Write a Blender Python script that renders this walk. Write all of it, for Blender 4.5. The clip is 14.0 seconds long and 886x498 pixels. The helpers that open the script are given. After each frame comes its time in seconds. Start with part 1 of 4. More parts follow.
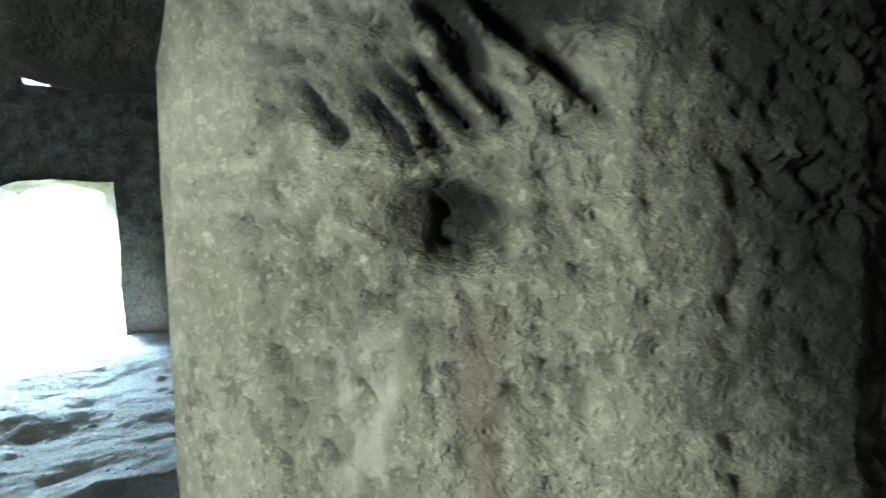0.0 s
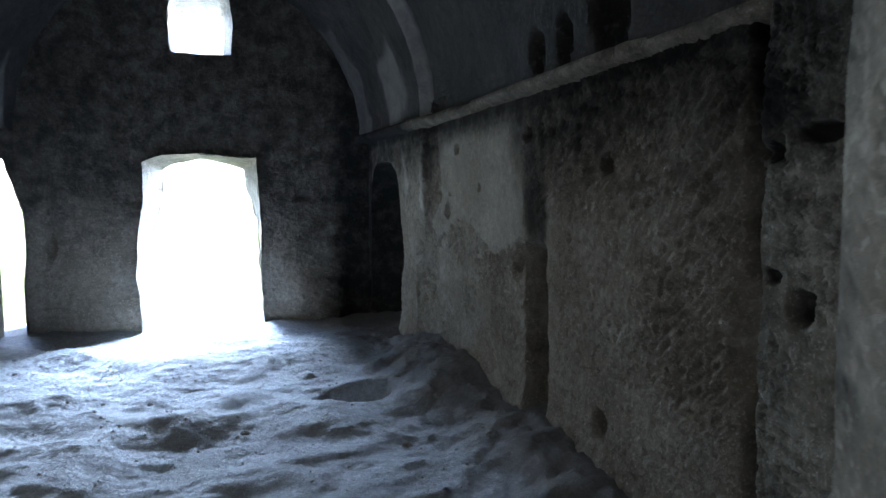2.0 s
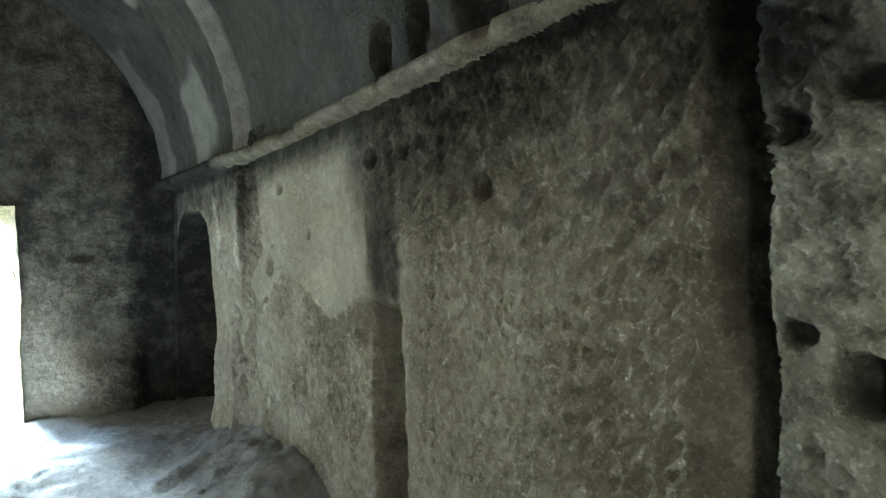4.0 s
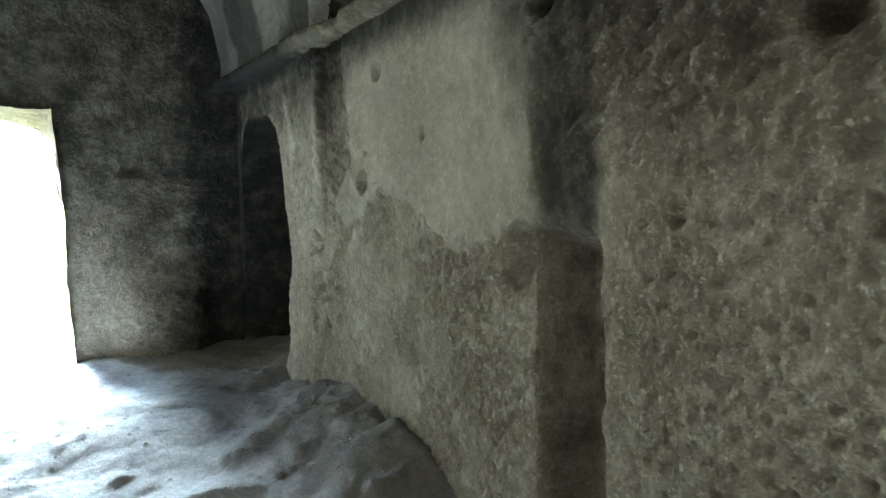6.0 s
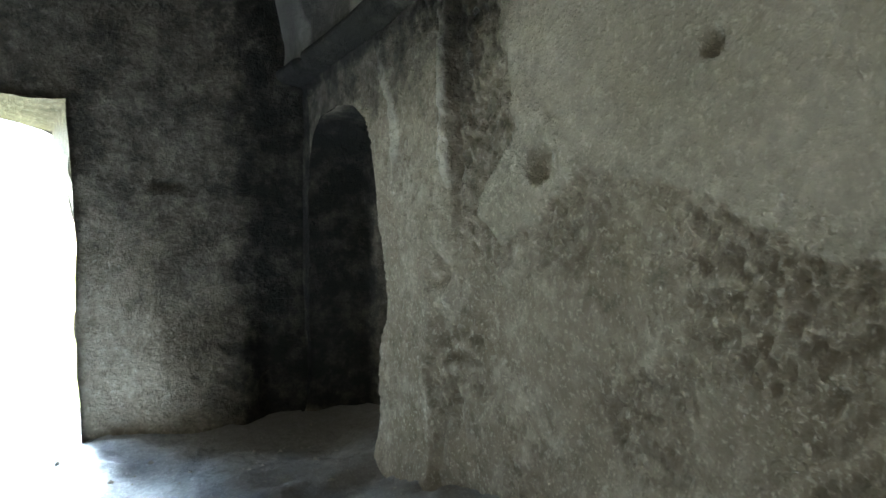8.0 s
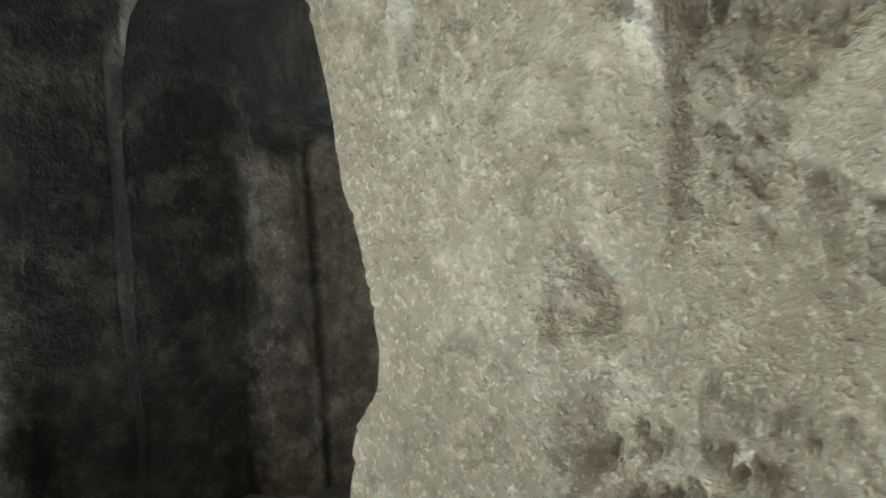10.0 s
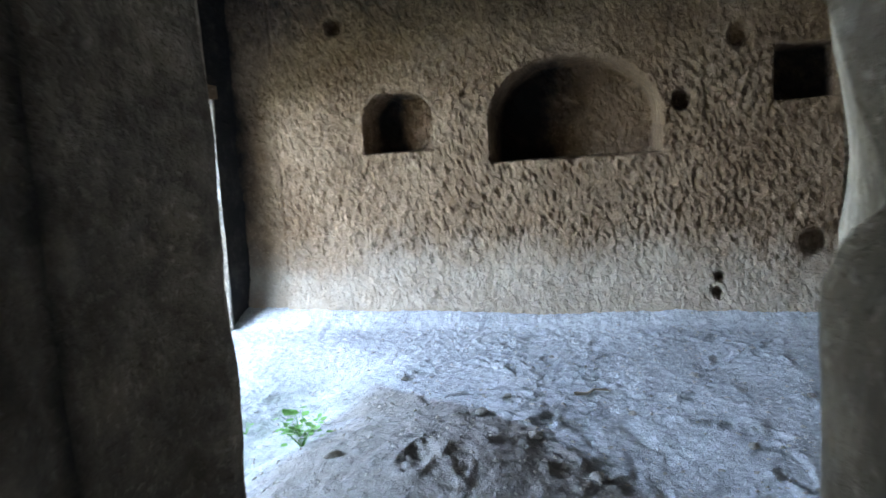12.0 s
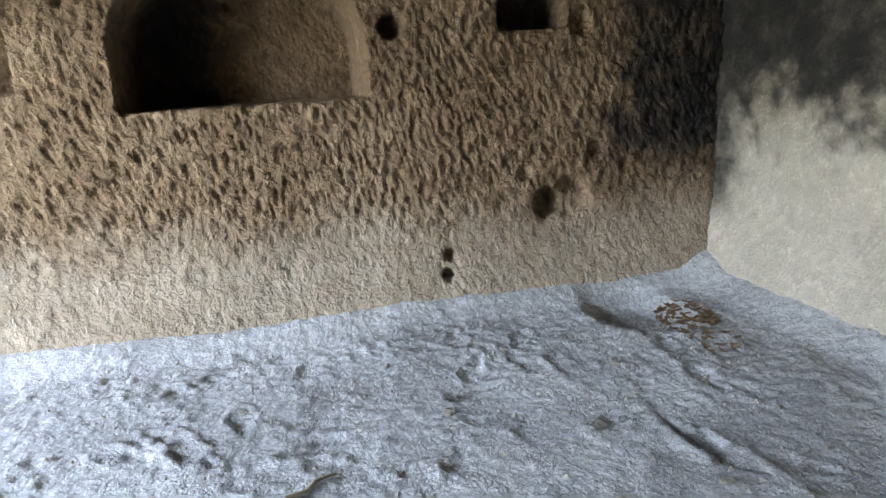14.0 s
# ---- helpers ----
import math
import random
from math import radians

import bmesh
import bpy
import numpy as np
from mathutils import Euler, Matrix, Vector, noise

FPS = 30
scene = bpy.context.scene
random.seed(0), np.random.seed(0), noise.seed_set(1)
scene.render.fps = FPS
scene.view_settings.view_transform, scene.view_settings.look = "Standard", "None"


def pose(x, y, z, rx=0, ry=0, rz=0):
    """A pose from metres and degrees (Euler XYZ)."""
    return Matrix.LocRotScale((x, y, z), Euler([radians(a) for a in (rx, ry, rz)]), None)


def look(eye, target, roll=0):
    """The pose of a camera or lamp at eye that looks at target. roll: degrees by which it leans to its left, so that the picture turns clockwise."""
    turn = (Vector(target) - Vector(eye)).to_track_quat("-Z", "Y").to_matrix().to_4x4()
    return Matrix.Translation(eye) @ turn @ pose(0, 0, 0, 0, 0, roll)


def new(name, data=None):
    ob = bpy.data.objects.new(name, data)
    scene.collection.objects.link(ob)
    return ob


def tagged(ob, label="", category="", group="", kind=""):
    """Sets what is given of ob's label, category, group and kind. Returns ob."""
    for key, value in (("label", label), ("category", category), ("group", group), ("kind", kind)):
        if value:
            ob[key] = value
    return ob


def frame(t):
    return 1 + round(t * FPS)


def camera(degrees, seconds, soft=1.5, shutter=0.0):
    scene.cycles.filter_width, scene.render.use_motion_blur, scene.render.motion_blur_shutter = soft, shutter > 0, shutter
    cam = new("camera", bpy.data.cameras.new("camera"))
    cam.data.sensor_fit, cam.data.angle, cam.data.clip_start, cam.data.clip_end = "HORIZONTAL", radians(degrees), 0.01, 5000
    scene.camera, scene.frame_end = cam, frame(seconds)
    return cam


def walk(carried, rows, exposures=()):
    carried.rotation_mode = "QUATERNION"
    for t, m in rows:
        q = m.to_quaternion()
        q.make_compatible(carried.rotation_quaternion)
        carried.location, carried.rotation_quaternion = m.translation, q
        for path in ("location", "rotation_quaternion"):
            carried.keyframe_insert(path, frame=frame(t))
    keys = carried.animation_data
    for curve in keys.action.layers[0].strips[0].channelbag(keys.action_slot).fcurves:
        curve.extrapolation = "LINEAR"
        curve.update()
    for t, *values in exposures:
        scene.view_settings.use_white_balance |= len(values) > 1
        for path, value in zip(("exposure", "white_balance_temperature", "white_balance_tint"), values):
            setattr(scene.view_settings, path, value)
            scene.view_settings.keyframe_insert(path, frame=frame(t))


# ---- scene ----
cam = camera(68.1, 14.0, soft=1.5, shutter=0.18)
PATH = [
    (0, (-1.980, -0.630, 1.870), (-1.068, 1.146, 1.748), -2.1),
    (0.5, (-2.137, -0.363, 1.870), (-1.387, 1.487, 1.750), -0.3),
    (1, (-2.157, 0.078, 1.987), (-1.471, 1.948, 1.809), 0.1),
    (1.5, (-2.332, 0.338, 1.955), (-1.682, 2.221, 1.782), -0.1),
    (2, (-2.327, 0.765, 1.904), (-1.688, 2.653, 1.740), -0.6),
    (2.2, (-2.310, 0.904, 1.873), (-1.582, 2.760, 1.711), -0.6),
    (4.3, (-1.676, 2.222, 1.754), (-0.593, 3.903, 1.789), -1.7),
    (4.5, (-1.615, 2.409, 1.738), (-0.551, 4.102, 1.759), -1.8),
    (5, (-1.480, 2.873, 1.683), (-0.449, 4.580, 1.536), -1.7),
    (5.5, (-1.436, 3.153, 1.706), (-0.482, 4.900, 1.509), -1.4),
    (6, (-1.501, 3.465, 1.698), (-0.582, 5.231, 1.504), -1.3),
    (6.5, (-1.483, 3.856, 1.622), (-0.593, 5.637, 1.432), -1.4),
    (7, (-1.433, 4.246, 1.537), (-0.667, 6.088, 1.397), -1.3),
    (7.2, (-1.453, 4.436, 1.439), (-0.700, 6.286, 1.327), -1.1),
    (9.3, (-1.246, 6.676, 1.481), (-0.029, 8.262, 1.549), -3.2),
    (9.5, (-1.213, 6.893, 1.522), (0.063, 8.433, 1.567), -3.8),
    (10, (-1.213, 7.450, 1.498), (0.196, 8.862, 1.354), -3.0),
    (10.5, (-1.160, 7.966, 1.473), (0.410, 9.167, 1.168), -2.4),
    (11, (-0.784, 8.529, 1.344), (0.844, 9.676, 1.159), -2.9),
    (11.5, (-0.534, 9.043, 1.293), (1.282, 9.863, 1.113), -3.1),
    (12, (-0.107, 9.439, 1.180), (1.819, 9.925, 0.948), -3.5),
    (12.5, (0.327, 9.584, 1.195), (2.286, 9.784, 0.844), -4.3),
    (13, (0.636, 9.577, 1.137), (2.595, 9.628, 0.740), -4.0),
    (13.5, (1.000, 9.562, 1.171), (2.927, 9.273, 0.723), -4.7),
    (14, (1.279, 9.483, 1.203), (3.181, 9.065, 0.752), -4.1),
]
EXPOSURES = [(0.0, 4.2, 6000, -10), (0.55, 3.6, 5900, -6), (1.0, 3.35, 5600, 6), (1.5, 3.3, 5700, 11), (2.2, 3.3, 5600, 12), (4.3, 5.1, 6800, -4), (5.0, 5.0, 6800, -3),
             (5.6, 4.8, 6800, -1), (6.5, 4.5, 6800, 1), (7.2, 4.1, 6700, 2), (9.3, 5.25, 7200, 3), (10.2, 5.45, 7400, 7), (10.8, 5.1, 6800, 12), (11.5, 4.5, 6500, 14),
             (12.5, 3.8, 6300, 15), (13.4, 3.9, 6900, 16), (14.0, 4.3, 7700, 18)]
walk(cam, [(t, look(eye, target, roll)) for t, eye, target, roll in PATH], EXPOSURES)

# ---- light ----
world = bpy.data.worlds.new("sky")
scene.world = world
world.use_nodes = True
sky = world.node_tree.nodes.new("ShaderNodeTexSky")
sky.sky_type, sky.sun_disc = "NISHITA", False
sky.sun_elevation, sky.sun_rotation = radians(67), radians(70)
world.node_tree.nodes["Background"].inputs["Strength"].default_value = 0.15
world.node_tree.links.new(sky.outputs["Color"], world.node_tree.nodes["Background"].inputs["Color"])


def sun_lamp():
    data = bpy.data.lights.new("sun", "SUN")
    data.energy, data.angle, data.color = 5.0, radians(0.5), (1.0, 0.95, 0.86)
    ob = new("sun", data)
    # high from the side, along the cliff
    ob.matrix_basis = look((0.36 * 40, 0.13 * 40, 0.92 * 40), (0, 0, 0))


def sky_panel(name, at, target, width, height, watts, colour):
    """Area lamp at one opening: skylight at most, fill at the two added ones."""
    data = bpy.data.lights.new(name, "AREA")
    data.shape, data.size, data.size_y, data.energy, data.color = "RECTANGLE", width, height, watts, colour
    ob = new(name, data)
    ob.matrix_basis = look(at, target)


SKYBLUE, DAY, WARM = (0.7, 0.84, 1.0), (0.9, 0.95, 1.0), (1.0, 0.93, 0.8)
sun_lamp()
sky_panel("door_skylight", (-2.0, 12.6, 2.9), (-2.5, 9.0, 0.3), 1.5, 2.0, 255, SKYBLUE)
sky_panel("window_skylight", (-2.45, 11.6, 4.6), (-2.45, 9.4, 3.6), 0.9, 0.7, 16, SKYBLUE)
sky_panel("side_door_skylight", (-5.2, 12.2, 2.2), (-4.6, 9.0, 0.8), 1.0, 1.4, 8, DAY)
sky_panel("porch_skylight", (1.8, 14.9, 2.5), (3.5, 11.0, 0.3), 3.0, 2.4, 86, (0.6, 0.78, 1.0))
# fill for nave wall and pier, at unseen openings added in the north walls
sky_panel("aisle_fill_lamp", (-5.35, 5.0, 2.1), (0.0, 5.4, 1.2), 1.6, 1.0, 1.6, (1.0, 0.94, 0.8))
sky_panel("bema_fill_lamp", (-5.35, -0.75, 2.3), (-1.6, 0.4, 1.4), 1.0, 0.8, 15.0, (1.0, 0.98, 0.93))


# ---- number helpers ----
LATTICE = np.random.RandomState(7).rand(256, 256)


def vnoise(x, y, seed=0):
    """Smooth value noise from 0 to 1, one lattice cell a unit."""
    x, y = np.asarray(x, float) + seed * 17.3, np.asarray(y, float) + seed * 5.7
    i, j = np.floor(x).astype(int), np.floor(y).astype(int)
    a, b = x - i, y - j
    a, b = a * a * (3 - 2 * a), b * b * (3 - 2 * b)
    g = lambda p, q: LATTICE[p % 256, q % 256]
    return (g(i, j) * (1 - a) + g(i + 1, j) * a) * (1 - b) + (g(i, j + 1) * (1 - a) + g(i + 1, j + 1) * a) * b


def fbm(x, y, seed=0, octaves=4):
    total, gain = 0.0, 0.5
    for k in range(octaves):
        total = total + gain * (vnoise(x * 2 ** k, y * 2 ** k, seed + k) - 0.5)
        gain *= 0.5
    return total


def strokes(u, v, slope, length, width, seed=0):
    """Rows of short slanting chisel marks, about -1 to 1."""
    bend = 0.25 * fbm(u / 0.9, v / 0.9, seed + 3, 2)
    a = slope + bend
    p, q = u * np.cos(a) + v * np.sin(a), -u * np.sin(a) + v * np.cos(a)
    return 2 * (vnoise(p / width, q / length, seed) - 0.5) + 0.8 * (vnoise(p / width * 1.7, q / length * 1.5, seed + 9) - 0.5)


def chips(u, v, slope, length, width, seed=0):
    """Single chisel cuts, one to a cell of staggered columns: 0 to 1, deep at the head and fading down the cut."""
    bend = 0.35 * fbm(u / 1.1, v / 1.1, seed + 3, 2)
    p, q = u + (slope + bend) * v, v
    i = np.floor(p / width).astype(int)
    q = q + LATTICE[i % 256, (seed * 7) % 256] * length * 3
    j = np.floor(q / length).astype(int)
    h1, h2, h3 = [LATTICE[(i * k + seed) % 256, (j * m + i) % 256] for k, m in ((1, 3), (5, 7), (11, 13))]
    a = (p / width - i - 0.5 - 0.3 * (h1 - 0.5)) / (0.34 + 0.16 * h2)
    t = q / length - j
    head = 0.7 + 0.25 * h3
    along = ramp(head + 0.08, head - 0.08, t) * ramp(0.02, head, t)
    return (0.35 + 0.65 * h2) * np.clip(1 - a * a, 0, 1) * along


def ramp(a, b, x):
    t = np.clip((np.asarray(x, float) - a) / (b - a), 0, 1)
    return t * t * (3 - 2 * t)


def dent(u, v, cu, cv, ru, rv=None, soft=0.35):
    """1 inside a rounded hole, 0 outside."""
    rv = rv or ru
    r = np.hypot((u - cu) / ru, (v - cv) / rv) + 0.25 * fbm(u * 9, v * 9, 4, 2)
    return 1 - ramp(1 - soft, 1 + soft, r)


def pocks(u, v, cell, r, seed=0):
    """Small round pits, one to some of the cells: 1 at the bottom, 0 outside."""
    i, j = np.floor(u / cell).astype(int), np.floor(v / cell).astype(int)
    h1, h2, h3 = [LATTICE[(i * k + seed) % 256, (j * m + 3 * seed) % 256] for k, m in ((1, 3), (5, 7), (11, 13))]
    d = np.hypot(u / cell - i - 0.3 - 0.4 * h1, v / cell - j - 0.3 - 0.4 * h2) * cell
    size = r * (0.5 + h3)
    return (1 - ramp(0.5, 1.1, d / size)) * (h3 > 0.25)


def poly_dist(u, v, poly):
    """Signed distance to a polygon, negative inside, and the nearest point on it."""
    best, bu, bv = np.full(u.shape, 1e9), np.zeros(u.shape), np.zeros(u.shape)
    inside = np.zeros(u.shape, bool)
    for (x0, y0), (x1, y1) in zip(poly, poly[1:] + poly[:1]):
        dx, dy = x1 - x0, y1 - y0
        t = np.clip(((u - x0) * dx + (v - y0) * dy) / max(dx * dx + dy * dy, 1e-12), 0, 1)
        pu, pv = x0 + t * dx, y0 + t * dy
        d = np.hypot(u - pu, v - pv)
        near = d < best
        best, bu, bv = np.where(near, d, best), np.where(near, pu, bu), np.where(near, pv, bv)
        if dy:
            cross = ((y0 > v) != (y1 > v)) & (u < (x1 - x0) * (v - y0) / dy + x0)
            inside ^= cross
    return np.where(inside, -best, best), bu, bv


def mesh_ob(name, verts, faces, mat, parent=None, attrs=None, smooth=True):
    me = bpy.data.meshes.new(name)
    me.from_pydata([tuple(p) for p in verts], [], [tuple(f) for f in faces])
    for key, values in (attrs or {}).items():
        me.attributes.new(key, "FLOAT", "POINT").data.foreach_set("value", np.asarray(values, np.float32))
    if smooth:
        me.polygons.foreach_set("use_smooth", [True] * len(me.polygons))
    if mat:
        me.materials.append(mat)
    me.update()
    ob = new(name, me)
    if parent:
        ob.parent = parent
    return ob


def sheet(name, us, vs, shape, mat, holes=(), attrs=None, parent=None):
    """A fine net over u and v. shape(U, V) gives x, y, z; holes are polygons in u and v, cut clean through."""
    U, V = np.meshgrid(us, vs, indexing="ij")
    keep = np.ones(U.shape, bool)
    step = max(us[1] - us[0], vs[1] - vs[0])
    cut = np.zeros((len(us) - 1, len(vs) - 1), bool)
    for poly in holes:
        d, bu, bv = poly_dist(U, V, poly)
        snap = np.abs(d) < step * 0.72
        U, V = np.where(snap, bu, U), np.where(snap, bv, V)
        d = np.where(snap, 0, d)
        inner = d <= 0
        centre = (d[:-1, :-1] + d[1:, :-1] + d[:-1, 1:] + d[1:, 1:]) / 4
        cut |= inner[:-1, :-1] & inner[1:, :-1] & inner[:-1, 1:] & inner[1:, 1:] & (centre < 0)
    x, y, z = shape(U, V)
    verts = np.stack([np.broadcast_to(x, U.shape), np.broadcast_to(y, U.shape), np.broadcast_to(z, U.shape)], -1).reshape(-1, 3)
    n = len(vs)
    i, j = np.nonzero(~cut)
    a = i * n + j
    faces = np.stack([a, a + n, a + n + 1, a + 1], -1)
    extra = {k: np.broadcast_to(f(U, V), U.shape).ravel() for k, f in (attrs or {}).items()}
    return mesh_ob(name, verts.tolist(), faces.tolist(), mat, parent, extra)


def loft(name, rings, mat, closed=True, parent=None, attrs=None):
    """A skin over rings of equal length."""
    n = len(rings[0])
    verts = [p for r in rings for p in r]
    faces = []
    for k in range(len(rings) - 1):
        for i in range(n if closed else n - 1):
            j = (i + 1) % n
            faces.append((k * n + i, k * n + j, (k + 1) * n + j, (k + 1) * n + i))
    return mesh_ob(name, verts, faces, mat, parent, attrs)


def dense(poly, step):
    """The polygon with points every step metres."""
    out = []
    for (x0, y0), (x1, y1) in zip(poly, poly[1:] + poly[:1]):
        k = max(1, int(math.hypot(x1 - x0, y1 - y0) / step))
        out += [(x0 + (x1 - x0) * i / k, y0 + (y1 - y0) * i / k) for i in range(k)]
    return out


def rough(poly, amount, seed, step=0.06, size=0.18):
    """A worn outline: the polygon with points wandering off it."""
    pts, out = dense(poly, step), []
    cx, cy = sum(p[0] for p in pts) / len(pts), sum(p[1] for p in pts) / len(pts)
    for x, y in pts:
        w = float(fbm(x / size + 3, y / size, seed, 3)) * amount * 2
        d = math.hypot(x - cx, y - cy) or 1
        out.append((x + (x - cx) / d * w, y + (y - cy) / d * w))
    return out


def span(a, b, step):
    return np.linspace(a, b, max(2, int(round((b - a) / step)) + 1))


# ---- materials ----
def tuff(name, light, dark, soot_shade=(0.022, 0.021, 0.02), grain=14.0, bump=0.7, pits=0.3, roughness=0.95, crust=None, mottle=0.0):
    """Carved volcanic rock: two tones at two scales, fine grit, pits; one attribute blackens it with soot and painted
    shade, lime whitens it.
    """
    mat = bpy.data.materials.new(name)
    mat.use_nodes = True
    nt = mat.node_tree
    N, L = nt.nodes.new, nt.links.new
    bsdf = nt.nodes["Principled BSDF"]
    bsdf.inputs["Roughness"].default_value = roughness
    bsdf.inputs["Specular IOR Level"].default_value = 0.2
    co = N("ShaderNodeTexCoord").outputs["Object"]

    def tex(scale, detail=5.0, rough_=0.6, vector=co):
        n = N("ShaderNodeTexNoise")
        n.inputs["Scale"].default_value, n.inputs["Detail"].default_value, n.inputs["Roughness"].default_value = scale, detail, rough_
        L(vector, n.inputs["Vector"])
        return n.outputs["Fac"]

    def curve(value, lo, hi):
        n = N("ShaderNodeMapRange")
        n.interpolation_type = "SMOOTHSTEP"
        n.inputs["From Min"].default_value, n.inputs["From Max"].default_value = lo, hi
        L(value, n.inputs["Value"])
        return n.outputs["Result"]

    def blend(fac, a, b):
        n = N("ShaderNodeMix")
        n.data_type = "RGBA"
        L(fac, n.inputs["Factor"])
        for value, socket in ((a, n.inputs[6]), (b, n.inputs[7])):
            if isinstance(value, tuple):
                socket.default_value = (*value, 1)
            else:
                L(value, socket)
        return n.outputs[2]

    def maths(op, a, b):
        n = N("ShaderNodeMath")
        n.operation = op
        for value, socket in ((a, n.inputs[0]), (b, n.inputs[1])):
            if isinstance(value, (int, float)):
                socket.default_value = value
            else:
                L(value, socket)
        return n.outputs[0]

    broad = curve(tex(1.7), 0.35, 0.65)
    fine = curve(tex(grain, 6.0, 0.7), 0.35, 0.68)
    col = blend(broad, dark, light)
    mid = tuple(0.55 * c for c in dark)
    col = blend(maths("MULTIPLY", maths("SUBTRACT", 1.0, fine), 0.55), col, mid)
    grit = curve(tex(grain * 4, 3.0, 0.6), 0.56, 0.7)
    pale = tuple(min(0.75, 1.35 * c) for c in light)
    crust = crust or (0.66, 0.62, 0.54)
    col = blend(maths("MULTIPLY", grit, 0.5), col, pale)

    if mottle:
        spots = curve(tex(11.0, 6.0, 0.75), 0.5, 0.6)
        where = curve(tex(2.6, 3.0, 0.5), 0.42, 0.58)
        col = blend(maths("MULTIPLY", maths("MULTIPLY", spots, where), mottle), col, tuple(0.28 * c for c in dark))
        flecks = curve(tex(26.0, 2.0, 0.5), 0.64, 0.69)
        col = blend(maths("MULTIPLY", flecks, 0.7 * mottle), col, (0.62, 0.57, 0.49))

    def attribute(key):
        n = N("ShaderNodeAttribute")
        n.attribute_name = key
        return n.outputs["Fac"]

    patchy = curve(tex(5.0, 6.0, 0.7), 0.3, 0.7)
    lime = maths("MULTIPLY", attribute("lime"), maths("ADD", 0.6, maths("MULTIPLY", patchy, 0.4)))
    col = blend(lime, col, crust)
    # blackens with real soot and with shade painted through the same mask
    soot_shade_raw = attribute("soot_shade")
    sooty = curve(maths("ADD", soot_shade_raw, maths("MULTIPLY", maths("SUBTRACT", patchy, 0.5), 0.3)), 0.1, 1.0)
    col = blend(sooty, col, soot_shade)
    green = maths("MULTIPLY", attribute("moss"), patchy)
    col = blend(green, col, (0.05, 0.085, 0.035))
    col = blend(maths("MULTIPLY", attribute("earth_shade"), 0.65), col, (0.17, 0.14, 0.11))
    L(col, bsdf.inputs["Base Color"])
    vor = N("ShaderNodeTexVoronoi")
    vor.inputs["Scale"].default_value = 38.0
    L(co, vor.inputs["Vector"])
    hole = curve(vor.outputs["Distance"], 0.05, 0.3)
    height = maths("ADD", maths("MULTIPLY", fine, 0.6), maths("ADD", maths("MULTIPLY", hole, pits), maths("MULTIPLY", tex(grain * 5, 4.0), 0.35)))
    b = N("ShaderNodeBump")
    b.inputs["Strength"].default_value, b.inputs["Distance"].default_value = bump, 0.03
    L(height, b.inputs["Height"])
    L(b.outputs["Normal"], bsdf.inputs["Normal"])
    return mat


TUFF = tuff("tuff", (0.43, 0.38, 0.31), (0.28, 0.24, 0.185), mottle=0.4)
PIER_ROCK = tuff("mottled_pier_rock", (0.45, 0.43, 0.36), (0.3, 0.28, 0.22), grain=16, mottle=0.6)
TUFF_PALE = tuff("pale_tuff", (0.47, 0.445, 0.39), (0.34, 0.315, 0.27), grain=18)
TUFF_WARM = tuff("warm_tuff", (0.37, 0.262, 0.172), (0.24, 0.158, 0.095), grain=12, bump=1.0)
SOOTY = tuff("sooty_tuff", (0.07, 0.062, 0.055), (0.032, 0.03, 0.027), grain=8, roughness=0.7, crust=(0.42, 0.4, 0.37))
DUST = tuff("trodden_dust", (0.54, 0.56, 0.585), (0.4, 0.413, 0.43), grain=20, bump=0.55, pits=0.3)
TURF = tuff("turf", (0.2, 0.22, 0.1), (0.1, 0.12, 0.05), grain=30, bump=0.8)


def plain(name, colour, roughness=0.8):
    mat = bpy.data.materials.new(name)
    mat.use_nodes = True
    nt = mat.node_tree
    bsdf = nt.nodes["Principled BSDF"]
    bsdf.inputs["Roughness"].default_value = roughness
    n = nt.nodes.new("ShaderNodeTexNoise")
    n.inputs["Scale"].default_value = 40
    m = nt.nodes.new("ShaderNodeMix")
    m.data_type = "RGBA"
    m.inputs[6].default_value = (*[0.6 * c for c in colour], 1)
    m.inputs[7].default_value = (*[min(1, 1.3 * c) for c in colour], 1)
    nt.links.new(n.outputs["Fac"], m.inputs["Factor"])
    nt.links.new(m.outputs[2], bsdf.inputs["Base Color"])
    return mat


# ---- the nave's south wall, with the arched passage ----
def wall_x(y):
    """The line of the nave's south wall in plan."""
    return np.interp(y, [0, 7.0, 7.9, 8.1, 9.0, 10.4], [0.0, 0.0, -0.06, -0.12, -0.13, -0.24])


# the passage: outline on the nave side (y, z) and on the room's side
OUTER = [(8.97, -0.3), (8.97, 0.3), (8.97, 0.6), (8.94, 0.86), (8.8, 1.0), (8.79, 1.12), (8.82, 1.27), (8.86, 1.42), (8.9, 1.55), (8.94, 1.83), (9.03, 2.1), (9.1, 2.21), (9.32, 2.34), (9.58, 2.385),
         (9.9, 2.36), (10.08, 2.27), (10.19, 2.1), (10.24, 1.8), (10.2, 1.35), (10.28, 0.7), (10.29, -0.3)]
MIDDLE = [(9.1, -0.3), (9.1, 0.3), (9.1, 0.75), (9.08, 0.95), (9.06, 1.2), (9.1, 1.5), (9.14, 1.7), (9.24, 1.86), (9.44, 1.92), (9.66, 1.93),
          (9.88, 1.93), (10.06, 1.9), (10.12, 1.84), (10.13, 1.7), (10.13, 1.0), (10.13, -0.3)]
OUTER_IN = [((p[0] + 0.12) if p[0] < 9.3 else p[0], p[1] - 0.05 * (p[1] > 2)) for p in OUTER]
